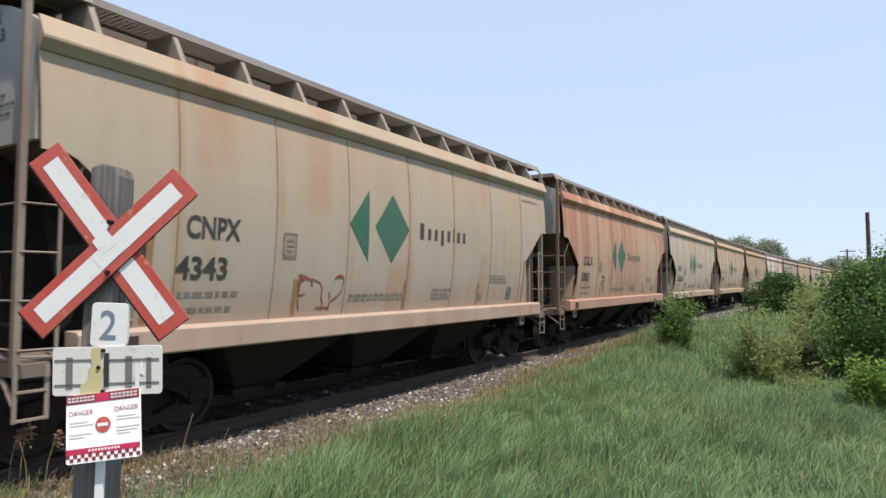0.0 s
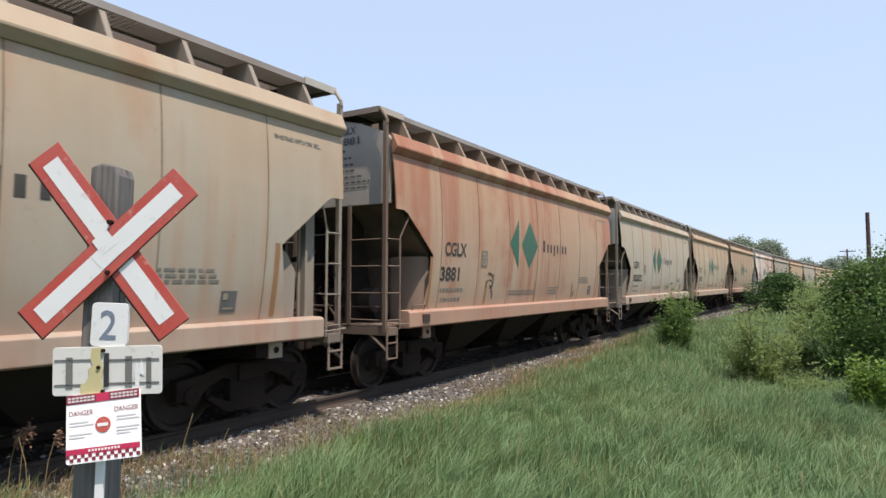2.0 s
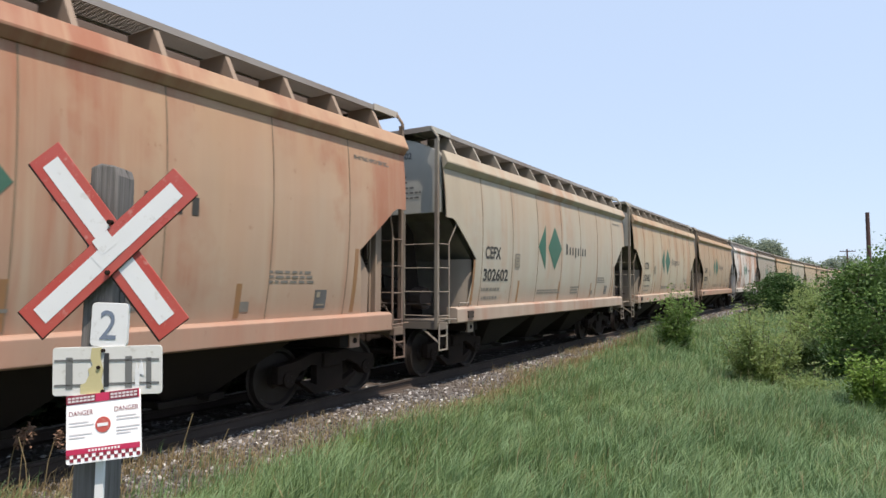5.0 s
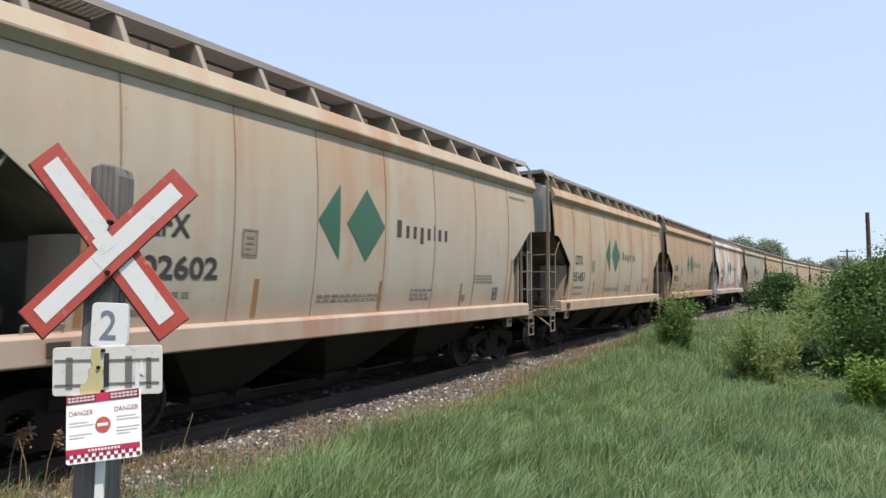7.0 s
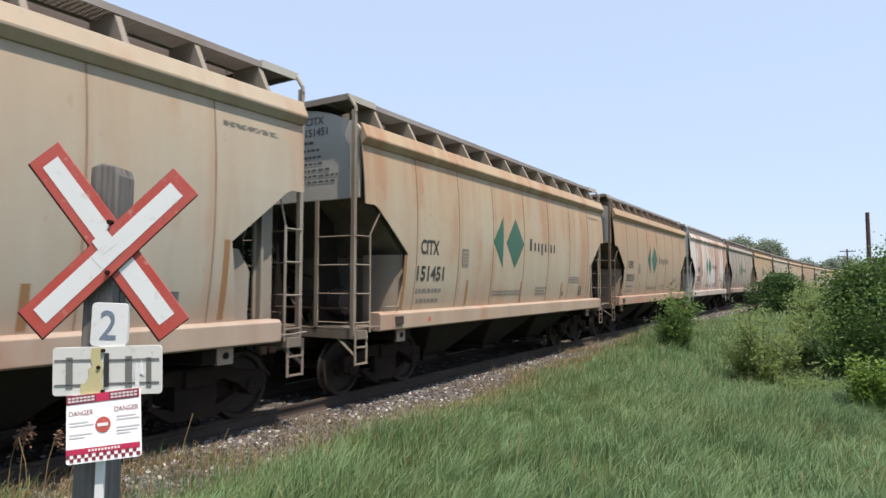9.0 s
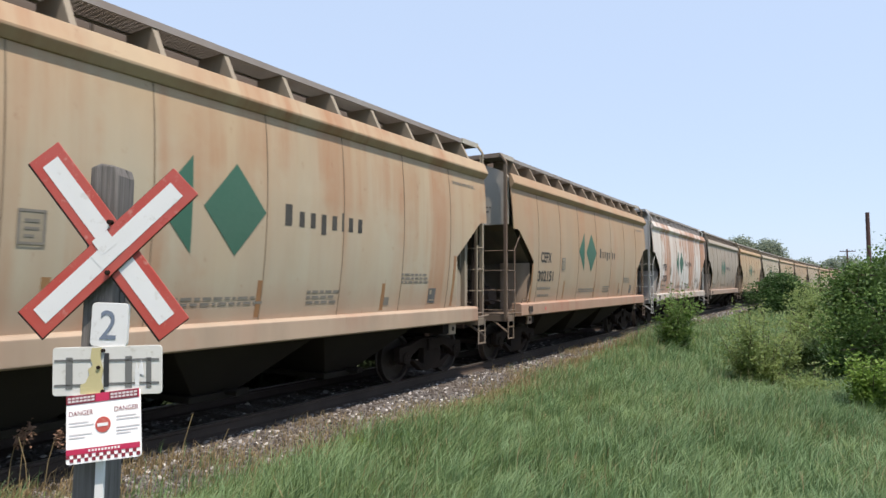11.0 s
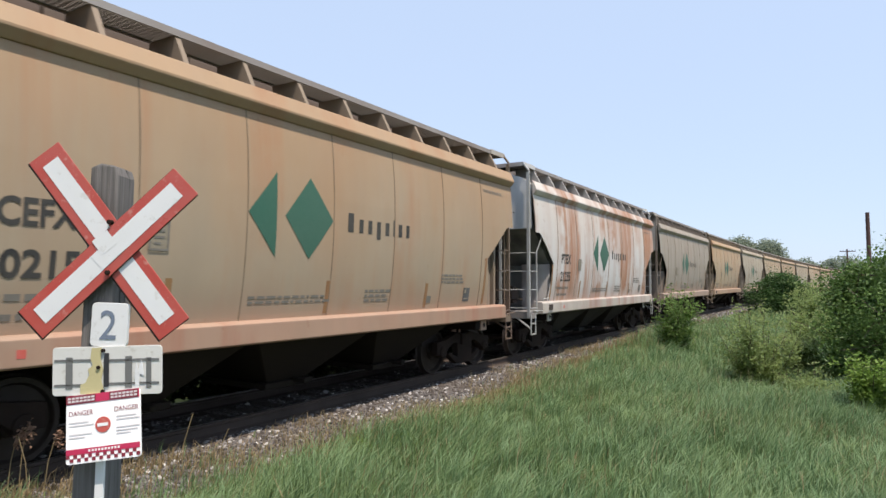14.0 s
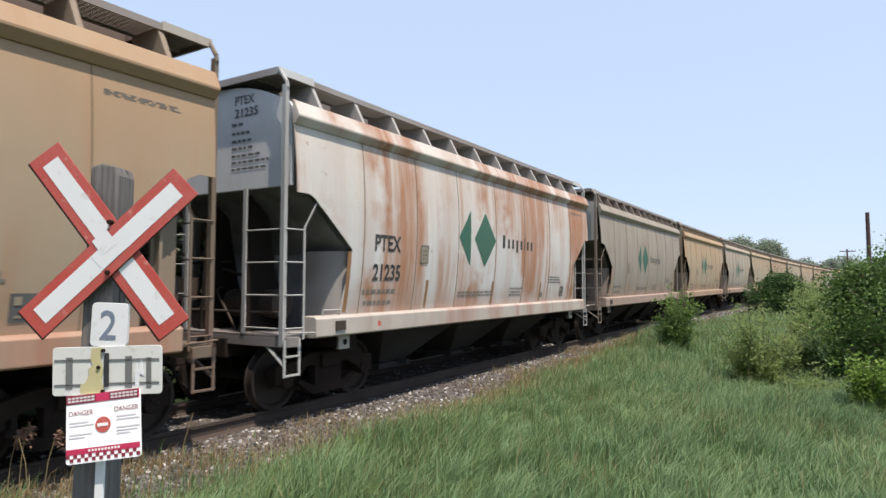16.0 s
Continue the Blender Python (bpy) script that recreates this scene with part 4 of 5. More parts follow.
    for a0, a1, z0, z1 in ((-2.99, -2.74, 2.22, 2.245), (-2.99, -2.74, 2.525, 2.55), (-2.99, -2.965, 2.22, 2.55), (-2.765, -2.74, 2.22, 2.55), (-2.93, -2.80, 2.43, 2.46), (-2.93, -2.80, 2.36, 2.385), (-2.93, -2.84, 2.29, 2.315)):
        ring.add([side_point(a0, z0, 0.014), side_point(a1, z0, 0.014), side_point(a1, z1, 0.014), side_point(a0, z1, 0.014)], [(0, 1, 2, 3)])
    K["placard_print"] = ring.mesh("placard_frame")
    K["panel"] = fl(3.95, 1.50, 0.24, 0.27).mesh("stencil_panel")
    K["panel_mark"] = Shape().add([side_point(a, z, 0.010) for a, z in ((3.99, 1.54), (4.15, 1.54), (4.15, 1.565), (3.99, 1.565))], [(0, 1, 2, 3)]).add([side_point(a, z, 0.010) for a, z in ((3.98, 1.66), (4.05, 1.66), (4.05, 1.74), (3.98, 1.74))], [(0, 1, 2, 3)]).mesh("panel_mark")
    K["panel2"] = fl(2.62, 1.5, 0.14, 0.13).mesh("stencil_panel_small")
    e = Shape()
    for z, wd, h in ((4.21, 0.25, 0.045), (4.08, 0.36, 0.04), (3.96, 0.34, 0.04), (3.85, 0.42, 0.04), (3.74, 0.62, 0.036), (3.64, 0.8, 0.036), (3.54, 0.7, 0.034)):
        p = 0.22
        while p < 0.22 + wd:
            l = random.uniform(0.04, 0.12)
            e.add([(-6.066, -p, z), (-6.066, -p - l, z), (-6.066, -p - l, z + h), (-6.066, -p, z + h)], [(0, 1, 2, 3)])
            p += l + 0.03
    K["end_stencil"] = e.mesh("end_stencil")
    return K


def scrawl(seed, a, z, w, h, strokes):
    """A sprayed loop of wandering line."""
    rng = np.random.default_rng(seed)
    q = Shape()
    for i in range(strokes):
        p = np.array([a + rng.uniform(0, w), z + rng.uniform(0, h)])
        ang = rng.uniform(0, 6.28)
        turn = rng.uniform(-0.5, 0.5)
        for k in range(12):
            d = np.array([math.cos(ang), math.sin(ang)]) * 0.055
            nn = np.array([-d[1], d[0]]) * 0.22
            e = p + d
            q.add([side_point(*(p - nn), 0.005), side_point(*(e - nn), 0.005), side_point(*(e + nn), 0.005), side_point(*(p + nn), 0.005)], [(0, 1, 2, 3)])
            p = np.array([min(max(e[0], a), a + w), min(max(e[1], z), z + h)])
            ang += turn + rng.normal() * 0.25
    return q.mesh("graffiti")


ORANGE = (0.36, 0.155, 0.07)
# paint, rust, grime, rust colour, marks, number, scrawl, words on its look
CARS = [
    ((0.352, 0.313, 0.247), 0.2, 0.3, RUST, "", "", None, "cream covered hopper wagon with brown weathering"),
    ((0.375, 0.337, 0.275), 0.36, 0.2, ORANGE, "CNPX", "4343", (SCRAWL_RED, 11, -2.62, 1.52, 0.92, 0.42, 7), "cream covered hopper wagon with green diamonds and red scrawl"),
    ((0.409, 0.305, 0.223), 0.95, 0.12, (0.32, 0.115, 0.065), "CGLX", "3881", (TEXT, 12, -2.75, 1.55, 0.35, 0.5, 4), "orange-tan covered hopper wagon streaked with rust"),
    ((0.388, 0.359, 0.296), 0.40, 0.2, ORANGE, "CEFX", "302602", None, "greyish-cream covered hopper wagon with green diamonds"),
    ((0.401, 0.356, 0.270), 0.66, 0.18, (0.34, 0.15, 0.07), "CITX", "151451", None, "tan covered hopper wagon with light rust runs"),
    ((0.352, 0.281, 0.200), 0.3, 0.2, ORANGE, "CEFX", "302151", None, "sandy-brown covered hopper wagon with green diamonds"),
    ((0.561, 0.561, 0.550), 1.15, 0.12, (0.33, 0.125, 0.04), "PTEX", "21235", None, "white covered hopper wagon heavily streaked with rust"),
    ((0.313, 0.281, 0.238), 0.15, 0.7, RUST, "", "", None, "dirty grey-beige covered hopper wagon"),
    ((0.380, 0.309, 0.214), 0.4, 0.25, ORANGE, "", "", None, "tan covered hopper wagon with rust stains"),
    ((0.361, 0.328, 0.266), 0.2, 0.35, RUST, "", "", None, "pale grey-cream covered hopper wagon"),
    ((0.370, 0.319, 0.242), 0.3, 0.3, ORANGE, "", "", None, "cream covered hopper wagon with light stains"),
    ((0.352, 0.289, 0.214), 0.3, 0.3, RUST, "", "", None, "tan covered hopper wagon"),
]
LAST_CAR = 23
# start and width of the reporting mark and of the number
MARKS_AT = {1: (-4.49, 0.78, -4.60, 0.72), 2: (-4.48, 0.83, -4.60, 0.72), 3: (-4.48, 0.74, -4.52, 1.20), 4: (-4.48, 0.62, -4.56, 0.92), 5: (-4.46, 0.72, -4.58, 1.02), 6: (-4.32, 0.72, -4.34, 0.76)}


def build_car(K, i):
    colour, rust, grime, rust_colour, marks, number, spray, words = CARS[i] if i < len(CARS) else CARS[7 + i % 5]
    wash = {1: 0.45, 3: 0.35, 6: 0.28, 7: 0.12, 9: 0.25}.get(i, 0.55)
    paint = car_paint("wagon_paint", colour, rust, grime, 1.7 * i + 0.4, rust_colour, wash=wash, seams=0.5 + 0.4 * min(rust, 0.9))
    edge = car_paint("wagon_chord_paint", colour, rust + 0.15, grime, 1.7 * i + 0.4, tuple(0.9 * c for c in rust_colour), wash=wash)
    lower = car_paint("wagon_sill_paint", tuple((1 - k) * c + k * d for k in (0.7 if i == 2 else 0.55 if i == 5 else 0.38,) for c, d in zip(colour, (0.355, 0.19, 0.138))) if i != 6 else (0.44, 0.40, 0.36), 0.55, 0.45, 2.3 * i, (0.31, 0.13, 0.085))
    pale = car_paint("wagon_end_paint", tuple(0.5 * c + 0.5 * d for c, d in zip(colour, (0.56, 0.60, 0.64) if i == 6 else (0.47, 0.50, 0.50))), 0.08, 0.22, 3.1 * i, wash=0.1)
    mid = plain("wagon_bracket_paint", tuple(0.75 * c for c in colour), 0.75, 0.0, 0.4, 2, (0.20, 0.14, 0.115))
    dull = plain("wagon_roof_grime", tuple(0.45 * c for c in colour), 0.8, 0.0, 0.4, 2, (0.15, 0.10, 0.085))
    iron = plain("wagon_ladder_paint", tuple((0.5 if i in (0, 2, 5) else 0.85) * c for c in colour), 0.7, 0.0, 0.45, 2, (0.13, 0.075, 0.06)) if i != 6 else plain("wagon_ladder_paint", (0.42, 0.42, 0.41), 0.6, 0.0, 0.3, 2)
    # Pale dirty bays: the shade under the wagon is put into this colour.
    dark_bay = plain("wagon_bay_grime_and_shade", tuple(0.08 * c for c in colour), 0.92, 0.0, 0.5, 2, (0.020, 0.016, 0.014), 0.12)
    # Dimmed wagon paint, dark blotches: part of the recess's shade is in it.
    hopper_shade = plain("wagon_hopper_shaded_paint", tuple(0.55 * c for c in colour), 0.8, 0.0, 0.5, 3, (0.06, 0.055, 0.05))
    car = thing("hopper_wagon", words, "rail wagon", "wagons of the train")
    back = pose(0, 0, 0, 0, 0, 180)
    near = i < 10
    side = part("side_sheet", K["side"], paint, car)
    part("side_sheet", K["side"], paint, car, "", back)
    for a in (-4.60, -3.12, -1.65, -0.03, 1.49, 3.06, 4.60):
        part("seam", K["seam"], SEAM, side, "", pose(a, 0, 0))
    for m in (None, back):
        part("top_chord", K["chord"], edge, car, "", m)
        part("side_sill", K["sill"], lower, car, "rust-stained side sill", m)
        part("roof_walkway", K["walkway"], GRATE, car, "dark steel grating", m)
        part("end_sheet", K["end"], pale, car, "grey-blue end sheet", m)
        part("coupler", K["coupler"], CAST, car, "", m)
        part("brake_hose", K["hose"], DARK, car, "", m)
        part("brake_gear", K["brake"], RAILSIDE, car, "", m)
        ledge = part("end_platform", K["platform"], mid, car, "", m)
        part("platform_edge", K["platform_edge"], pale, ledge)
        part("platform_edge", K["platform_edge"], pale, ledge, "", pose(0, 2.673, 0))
        part("end_stanchion", K["stanchion"], mid, car, "", m)
        part("handhold", K["handhold"], iron, car, "", m)
        for nm in ("corner_panel_front", "corner_panel_rear"):
            part("corner_panel", K[nm], mid, car, "", m)
        part("ladder", K["ladder_front"], iron, car, "", m)
        part("ladder", K["ladder_rear"], iron, car, "", m)
        part("step_stirrup", K["ladder_front_step"], iron, car, "", m)
        part("step_stirrup", K["ladder_rear_step"], iron, car, "", m)
    for k in range(12):
        part("bracket", K["bracket"], mid, car, "", pose(-5.5 + k, 0, 0))
    part("roof", K["roof"], dull, car)
    for k in range(6):
        part("hatch_cover", K["hatch"], dull, car, "", pose(-4.6 + k * 1.84, 0, 0))
    part("hopper", K["hopper"], hopper_shade, car, "grey hopper sheets with recess shade partly in the colour")
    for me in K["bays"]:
        part("discharge_bay", me, dark_bay, car, "grimy discharge hopper coloured dark for the shade beneath")
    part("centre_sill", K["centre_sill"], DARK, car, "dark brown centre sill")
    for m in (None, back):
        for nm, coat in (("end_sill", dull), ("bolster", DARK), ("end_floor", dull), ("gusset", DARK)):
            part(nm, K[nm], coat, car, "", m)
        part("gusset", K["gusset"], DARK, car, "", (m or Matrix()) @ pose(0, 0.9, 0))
    for m in (None, pose(9.8, 0, 0)):
        pad = part("jacking_pad", K["jack"], lower, car, "", m)
        part("jack_hole_disc", K["jackhole"], DARK, pad)
    if near:
        part("reader_tag", K["tag"], RAILSIDE, car, "small brown reader tag")
        if i in (4, 5, 6):
            part("sticker", K["sticker"], SIGNRED, car, "small red sticker")
        part("diamond", K["diamond"], GREEN, side, "green diamond")
        part("half_diamond", K["halfdiamond"], GREEN, side, "green half diamond")
        tagged(part("wordmark", K["wordmark"], TEXT, side, "dark wordmark bars"), kind="stuff")
        for me in K["stencil_block"]:
            tagged(part("stencil_block", me, GREY_LABEL, side), kind="stuff")
        for me in K["small_note"]:
            tagged(part("small_note", me, GREY_LABEL, side), kind="stuff")
        part("placard", K["placard"], PLACARD, side, "grey framed placard")
        part("placard_frame", K["placard_print"], GREY_LABEL, side)
        part("stencil_panel", K["panel"], FADED, side, "dark inspection panel")
        tagged(part("panel_mark", K["panel_mark"], PLACARD, side), kind="stuff")
        part("stencil_panel", K["panel2"], GREY_LABEL, side)
        tagged(part("end_stencil", K["end_stencil"], FADED, car), kind="stuff")
        for me in K["tapes"]:
            part("reflector", me, AMBER, side, "faded orange reflector strip")
        if marks:
            for text, a, z, w in ((marks, MARKS_AT[i][0], 2.40, MARKS_AT[i][1]), (number, MARKS_AT[i][2], 1.92, MARKS_AT[i][3])):
                p, f = lettering(text, 0.26, w)
                part("lettering", Shape().add(*side_flat(p, f, a, z, 0.006)).mesh("lettering"), TEXT, side, "black stencilled letters and numbers")
            q = Shape()
            for text, z, w in ((marks, 4.53, 0.42), (number, 4.34, 0.50)):
                p, f = lettering(text, 0.13, w)
                q.add([(-6.068, -0.28 - a, z + b) for a, b in p], f)
            part("lettering", q.mesh("lettering"), FADED, car, "small black stencilled letters and numbers")
        if spray:
            part("graffiti", scrawl(*spray[1:]), spray[0], side, "sprayed scrawl")
    axles = []
    for e in (-1, 1):
        bogie = part("bogie", K["bogie"], CAST, car, "cast steel three-piece bogie", pose(e * BOGIE, 0, 0))
        part("spring_group", K["springs"], CAST, bogie)
        for x in (-0.89, 0.89):
            w = part("wheelset", K["wheelset"], WHEEL, bogie, "steel wheels on an axle", pose(x, 0, 0.457))
            axles.append((w, x))
    return car, axles


def car_place(i, t):
    """Arc length of the middle of wagon i at t seconds; the train slows and quickens very little."""
    u = (t - 8.0) / 8.0
    return 10 * (-2.27386 - 3.20121 * u - 0.04026 * u * u - 0.00805 * u ** 3) + 0.06 + (i - 1) * PITCH_CAR


def car_pose(i, t):
    s = car_place(i, t)
    a, b = Vector(track(s - 4.6)[:3]), Vector(track(s + 4.6)[:3])
    d = (b - a).normalized()
    return Matrix.Translation((a + b) / 2) @ pose(0, 0, 0, 0, 0, math.degrees(math.atan2(d.y, d.x))) @ pose(0, 0, 0, 0, -math.degrees(math.asin(d.z)), 0)


# ---- the crossing sign ----
def sign_frame(x, y, z, turn):
    """Local x to the right as one faces the sign, y away from the viewer, z up."""
    return pose(x, y, z, 0, 0, turn)


def rounded(w, h, r, n=5):
    out = []
    for cx, cz, a0 in ((w / 2 - r, h / 2 - r, 0), (-w / 2 + r, h / 2 - r, 90), (-w / 2 + r, -h / 2 + r, 180), (w / 2 - r, -h / 2 + r, 270)):
        out += [(cx + r * math.cos(math.radians(a0 + 90 * k / n)), cz + r * math.sin(math.radians(a0 + 90 * k / n))) for k in range(n + 1)]
    return out


def plate(w, h, r, y0, y1, m=None):
    m = m or Matrix()
    return Shape().prism(rounded(w, h, r), lambda a, b, c: m @ Vector((a, c, b)), y0, y1)


def bars(items, y, m=None):
    """Flat printed rectangles: x, z of the lower left corner, width, height."""
    m = m or Matrix()
    q = Shape()
    for x, z, w, h in items:
        q.add([m @ Vector(p) for p in ((x, y, z), (x + w, y, z), (x + w, y, z + h), (x, y, z + h))], [(0, 1, 2, 3)])
    return q


def build_signs():
    base = sign_frame(2.033, -4.311, 0, -58.0)
    gz = -0.42
    sign = thing("crossing_sign", "weathered railway crossbuck sign on a square wooden post", "road sign", m=base)
    post = Shape()
    post.prism(((-0.115, gz - 0.1), (0.115, gz - 0.1), (0.095, 2.53), (0.075, 2.585), (-0.035, 2.60), (-0.10, 2.575)), lambda a, b, c: Vector((0.84 * a - 0.067 + 0.012 * b, c, b)), 0.03, 0.23)
    part("post", post.mesh("post", 0.012), WOODGREY, sign, "cracked grey wooden post")
    C = Vector((0.038, 0, 2.095))
    for ang, y, lift, upper, lower in ((-51.8, -0.012, 0.028, 0.672, 0.622), (44.2, -0.03, -0.026, 0.600, 0.600)):
        m = Matrix.Translation((C.x, y, C.z + lift)) @ Matrix.Rotation(-math.radians(ang), 4, "Y")
        bl = part("blade", Shape().box(-upper, lower, 0, 0.006, -0.105, 0.105, m).mesh("blade", 0.002), SIGNRED, sign, "red-edged crossbuck blade")
        part("backing", Shape().box(-upper - 0.003, lower + 0.003, 0.0062, 0.016, -0.108, 0.108, Matrix.Translation((-0.008, 0, -0.006)) @ m).mesh("backing", 0.002), SLEEPER, bl, "dark weathered backing board")
        white = bars([(0.07 - upper, -0.054, upper + lower - 0.14, 0.108)], -0.002, m)
        part("white_panel", white.mesh("white_panel"), SIGNWHITE, bl, "scuffed white reflective panel")
    part("centre_patch", bars([(-0.09, -0.052, 0.18, 0.104)], -0.0335, Matrix.Translation((C.x, 0, C.z - 0.026)) @ Matrix.Rotation(-math.radians(44.2), 4, "Y")).mesh("centre_patch"), SIGNWHITE, sign)
    part("centre_patch", bars([(-0.09, -0.054, 0.10, 0.108)], -0.0345, Matrix.Translation((C.x, 0, C.z)) @ Matrix.Rotation(math.radians(51.8), 4, "Y")).mesh("centre_patch"), SIGNWHITE, sign)
    for z in (0.155, -0.135):
        part("bolt", Shape().rod((C.x, -0.045, 2.09 + z), (C.x, 0.03, 2.09 + z), 0.014, 10).mesh("bolt", 0.003), CAST, sign)
    # plate with the figure
    m = Matrix.Translation((0.045, 0, 1.655)) @ Matrix.Rotation(math.radians(1.5), 4, "Y")
    two = part("number_plate", plate(0.210, 0.25, 0.025, -0.005, 0.02, m).mesh("number_plate", 0.002), SIGNWHITE, sign, "small white plate with the figure 2")
    p, f = lettering("2", 0.165, 0.095, 0.004)
    part("figure", Shape().add([m @ Vector((a - 0.052, -0.008, b - 0.082)) for a, b in p], f).mesh("figure"), NUMBERINK, two)
    # the two weathered panels
    m = Matrix.Translation((0.047, 0, 1.395)) @ Matrix.Rotation(math.radians(-2), 4, "Y")
    pan = part("track_panel", plate(0.625, 0.275, 0.02, -0.012, 0.0, m).mesh("track_panel", 0.002), PLATEGREY, sign, "weathered white panel with a grey track pattern")
    part("track_pattern", bars([(-0.30, 0.055, 0.22, 0.013), (-0.30, -0.085, 0.20, 0.013), (0.0, 0.05, 0.30, 0.015), (0.0, -0.08, 0.30, 0.013), (-0.235, -0.10, 0.040, 0.18), (0.105, -0.10, 0.040, 0.18), (0.225, -0.10, 0.030, 0.17)], -0.015, m).mesh("track_pattern"), PLATEDARK, pan)
    film = ((-0.085, 0.13), (-0.028, 0.132), (-0.034, 0.06), (-0.018, 0.01), (-0.03, -0.05), (-0.012, -0.12), (-0.075, -0.131), (-0.15, -0.128), (-0.148, -0.075), (-0.12, -0.065), (-0.098, -0.02), (-0.105, 0.01), (-0.08, 0.03), (-0.092, 0.07))
    part("peeling_strip", Shape().prism(film, lambda a, b, c: m @ Vector((a, c, b)), -0.0185, -0.0165).mesh("peeling_strip"), YELLOWED, pan, "yellowed peeling film")
    for dx, dz in ((-0.02, 0.115), (-0.02, -0.115), (-0.045, 0.02)):
        part("bolt", Shape().rod(m @ Vector((dx, -0.026, dz)), m @ Vector((dx, -0.01, dz)), 0.011, 8).mesh("bolt"), CAST, pan)
    scuff = ((0.165, -0.11), (0.185, -0.12), (0.19, -0.02), (0.215, -0.03), (0.20, 0.06), (0.18, 0.0), (0.172, 0.05), (0.16, -0.02))
    part("bare_patch", Shape().prism(scuff, lambda a, b, c: m @ Vector((a, c, b)), -0.0175, -0.0160).mesh("bare_patch"), SIGNWHITE, pan, "bare scraped patch")
    part("dark_strip", bars([(-0.015, -0.09, 0.03, 0.19)], -0.019, m).mesh("dark_strip"), SIGNINK, pan)
    # danger notice on its own white post
    m0 = sign_frame(2.04, -4.42, 0, -58.0)
    board = thing("danger_notice", "white and red bilingual danger notice on a white steel post", "warning sign", m=m0)
    part("post", Shape().box(-0.080, -0.034, 0.014, 0.039, gz - 0.1, 1.08).mesh("post", 0.004), POSTWHITE, board, "white steel post")
    m = Matrix.Translation((-0.034, 0, 1.09)) @ Matrix.Rotation(math.radians(-9), 4, "X") @ Matrix.Rotation(math.radians(-7.5), 4, "Y")
    pl = part("notice_board", plate(0.415, 0.37, 0.015, -0.004, 0.008, m).mesh("notice_board", 0.001), SHEET, board)
    part("header_band", bars([(-0.205, 0.14, 0.41, 0.048)], -0.007, m).mesh("header_band"), SIGNCRIMSON, pl)
    part("header_block", bars([(-0.205, 0.142, 0.165, 0.044), (0.035, 0.142, 0.165, 0.044)], -0.0085, m).mesh("header_block"), SIGNDARKRED, pl)
    for x0 in (-0.195, 0.045):
        part("header_print", bars([(x0 + k * 0.022, z, 0.017, 0.011) for k in range(7) for z in (0.150, 0.167)], -0.010, m).mesh("header_print"), SIGNPALE, pl)
    part("footer_band", bars([(-0.205, -0.135, 0.41, 0.03)], -0.007, m).mesh("footer_band"), SIGNCRIMSON, pl)
    part("footer_print", bars([(-0.08 + k * 0.018, -0.126, 0.011, 0.013) for k in range(10)], -0.009, m).mesh("footer_print"), SIGNWHITE, pl)
    part("checker_strip", bars([(-0.205 + k * 0.0205, -0.155 - 0.02 * ((k + j) % 2) - 0.0 * j, 0.0205, 0.02) for k in range(20) for j in (0,)], -0.007, m).mesh("checker_strip"), SIGNDARKRED, pl)
    for x0, z0 in ((-0.19, 0.075), (0.065, 0.075)):
        p, f = lettering("DANGER", 0.027, 0.135, 0.0)
        part("lettering", Shape().add([m @ Vector((x0 + a, -0.007, z0 + b)) for a, b in p], f).mesh("lettering"), SIGNDARKRED, pl, "dark red capitals")
    for x0, rows in ((-0.19, ((0.035, 0.11), (0.018, 0.14), (-0.03, 0.13), (-0.047, 0.09))), (0.075, ((0.045, 0.11), (0.028, 0.13), (-0.015, 0.13), (-0.032, 0.12), (-0.048, 0.08)))):
        for z, w in rows:
            part("print_line", bars([(x0, z, w, 0.006)], -0.007, m).mesh("print_line"), SIGNPALE, pl)
    disc = Shape().prism([(0.043 * math.cos(k * 0.2618), 0.012 + 0.043 * math.sin(k * 0.2618)) for k in range(24)], lambda a, b, c: m @ Vector((a, c, b)), -0.008, -0.006)
    part("roundel", disc.mesh("roundel"), SIGNRED, pl, "red no-entry roundel")
    part("roundel_bar", bars([(-0.03, 0.003, 0.06, 0.018)], -0.010, m).mesh("roundel_bar"), SIGNWHITE, pl)


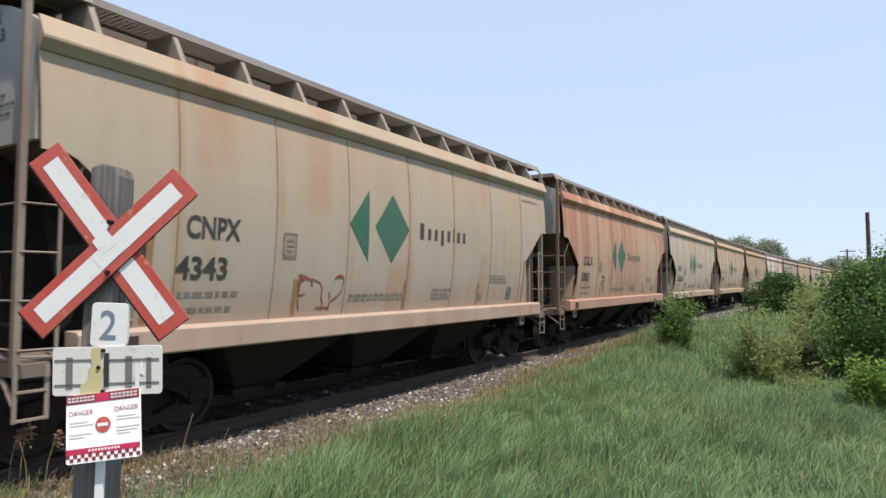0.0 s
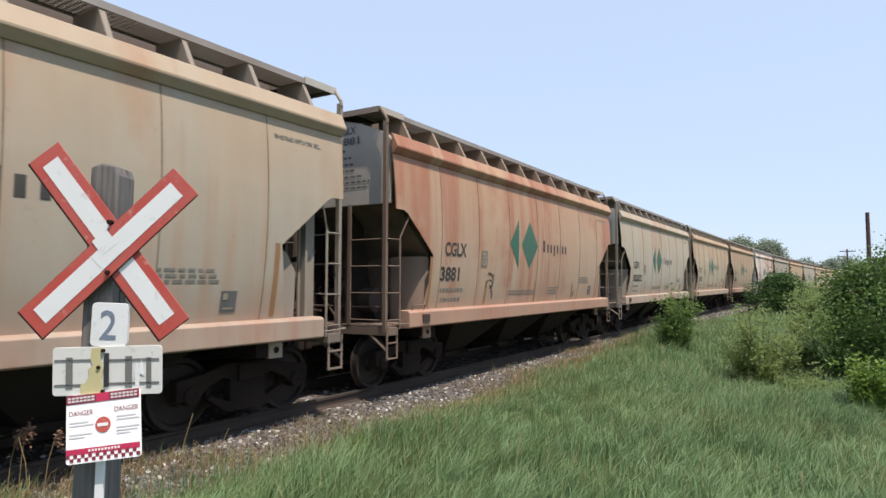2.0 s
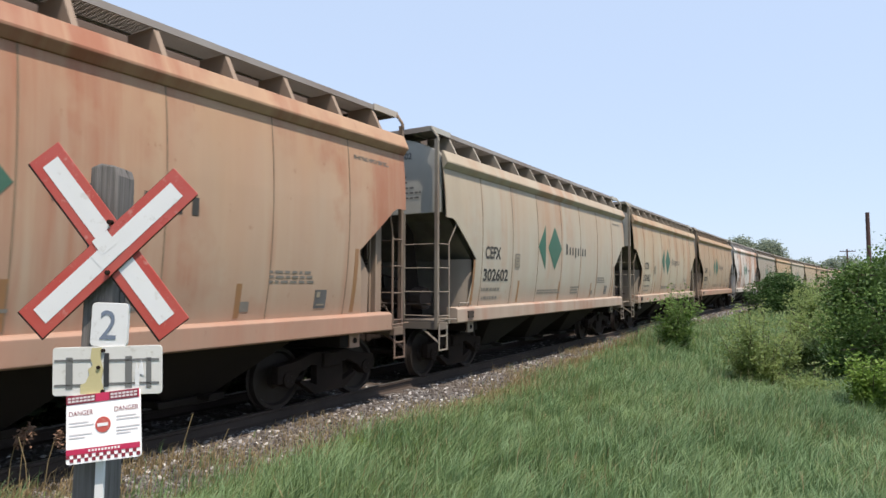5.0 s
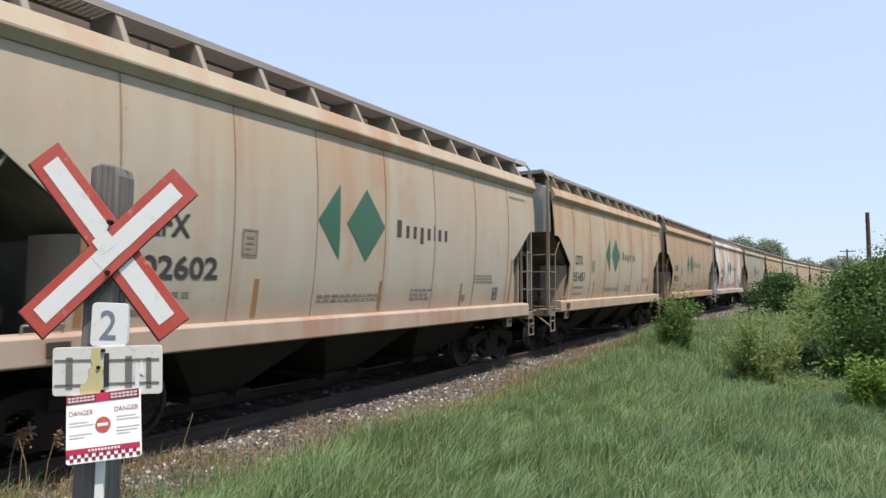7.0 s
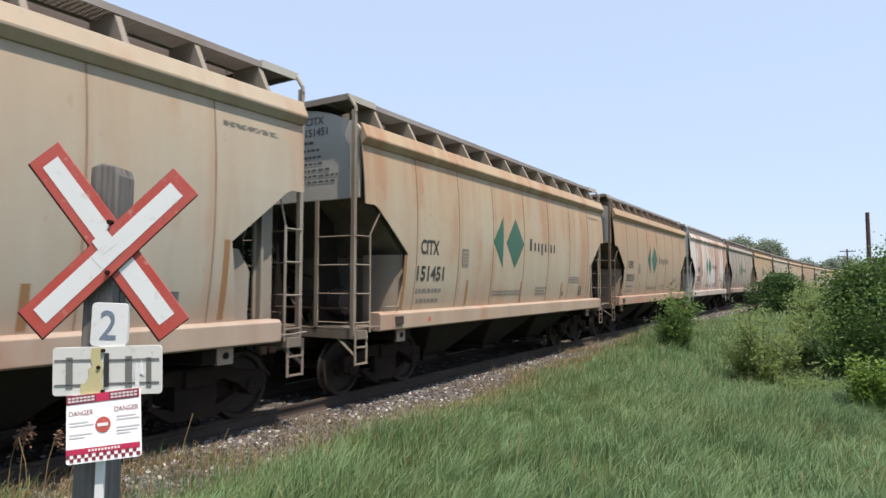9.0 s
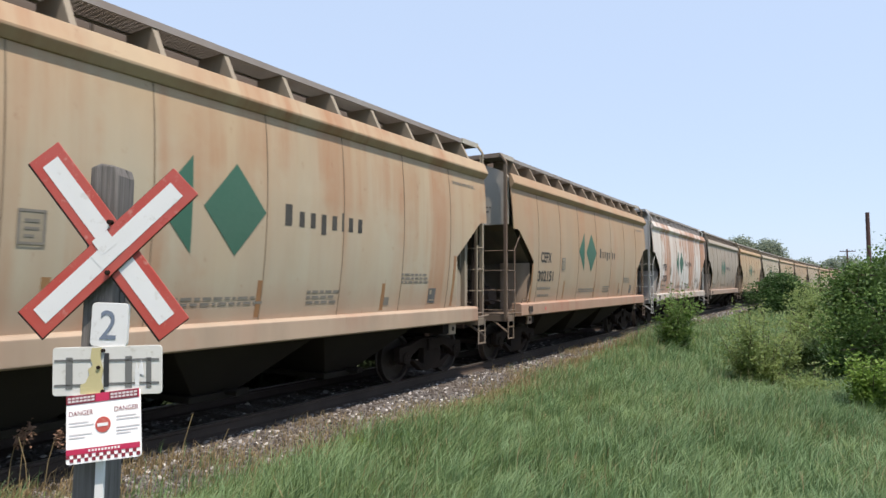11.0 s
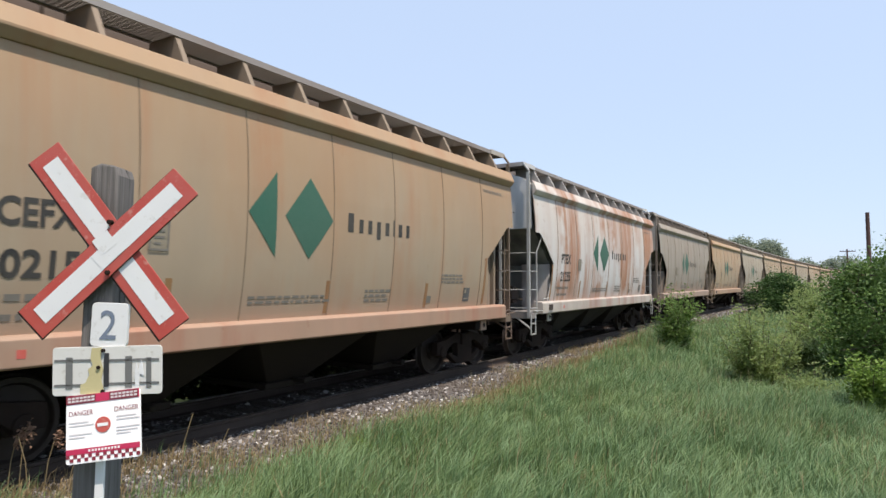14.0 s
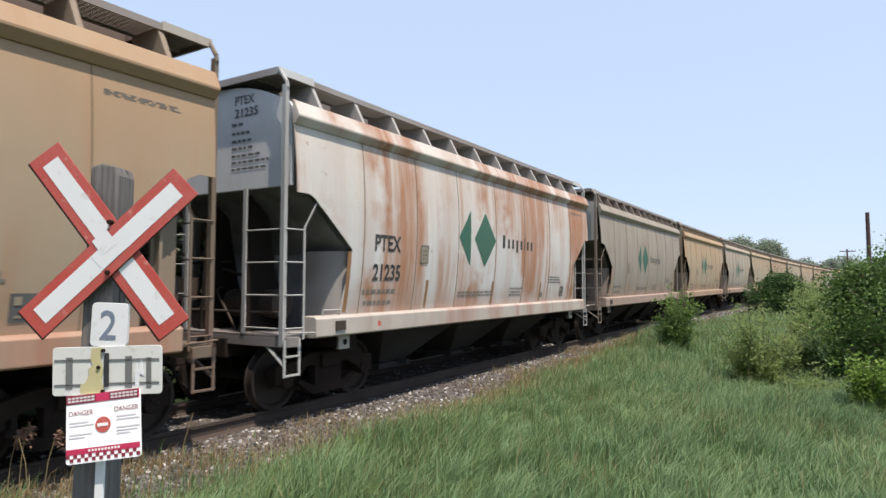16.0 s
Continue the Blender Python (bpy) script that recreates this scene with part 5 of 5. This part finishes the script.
def build_poles():
    for x, y, top, r, lab in ((84.1, -10.6, 10.7, 0.20, "dark brown wooden utility pole above the bushes"), (142.4, -9.0, 10.0, 0.14, "distant wooden pole with a crossarm and insulators")):
        z = float(ground_z(np.array([x]), np.array([y]))[0])
        pole = thing("utility_pole", lab, "utility pole", m=pose(x, y, z))
        part("shaft", Shape().rod((0, 0, -0.3), (-0.05, 0.1, top - z), r * 1.25, 10, r).mesh("shaft"), POLEWOOD, pole)
        if r < 0.15:
            arm = part("crossarm", Shape().box(-0.06, 0.06, -1.3, 1.3, top - z - 0.5, top - z - 0.36).mesh("crossarm", 0.01), POLEWOOD, pole)
            for k in range(6):
                part("insulator", Shape().rod((0, -1.2 + 0.48 * k, top - z - 0.36), (0, -1.2 + 0.48 * k, top - z - 0.16), 0.05, 8).mesh("insulator"), POLEWOOD, arm)


def build_weeds():
    rng = np.random.default_rng(8)
    # single long stalk and dead seed heads beside the stones
    stalk, dead = "single long bare grass stalk", "dead brown weed with drooping seed head"
    for x, y, h, lean, head, lab in ((3.80, -2.50, 0.95, 0.14, 0, stalk), (2.95, -1.18, 0.60, 0.06, 1, dead), (2.85, -1.10, 0.52, -0.08, 1, dead), (3.02, -1.25, 0.66, 0.04, 1, dead), (3.16, -1.42, 0.60, 0.08, 1, dead), (3.3, -1.5, 0.5, 0.2, 0, stalk), (3.05, -1.4, 0.62, -0.1, 0, stalk), (4.9, -1.75, 0.42, 0.1, 0, stalk)):
        z = float(ground_z(np.array([x]), np.array([y]))[0])
        w = thing("weed", lab, "weed", m=pose(x, y, z))
        part("stalk", Shape().pipe([(0, 0, -0.05), (lean * 0.3, -lean * 0.3, h * 0.6), (lean * 0.8, -lean * 0.8, h)], 0.005, 5).mesh("stalk"), DRYGRASS, w)
        if head:
            c = np.array([lean * 0.8, -lean * 0.8, h]) + rng.normal(size=(90, 3)) * np.array([0.018, 0.018, 0.045]) + np.array([0.02, -0.02, -0.03])
            tagged(part("seed_head", leaf_mesh("seed_head", c, 0.035, rng), SEEDHEAD, w, "brown seed head"), kind="stuff")


build_ground()
build_signs()
build_poles()
build_plants()
build_weeds()
meshes = car_meshes()
train = [build_car(meshes, i) for i in range(LAST_CAR)]
build_track()
build_grass()


def motions():
    """The train rolls past at about four metres a second; its wheels turn with it."""
    for i, (car, axles) in enumerate(train):
        walk(car, [(t, car_pose(i, t)) for t in np.linspace(0, SECONDS, 17)])
        if i < 9:
            for w, x in axles:
                start = car_place(i, 0.0)
                walk(w, [(k * 4 / 30, pose(x, 0, 0.457, 0, math.degrees((car_place(i, k * 4 / 30) - start) / 0.457), 0)) for k in range(121)])


motions()
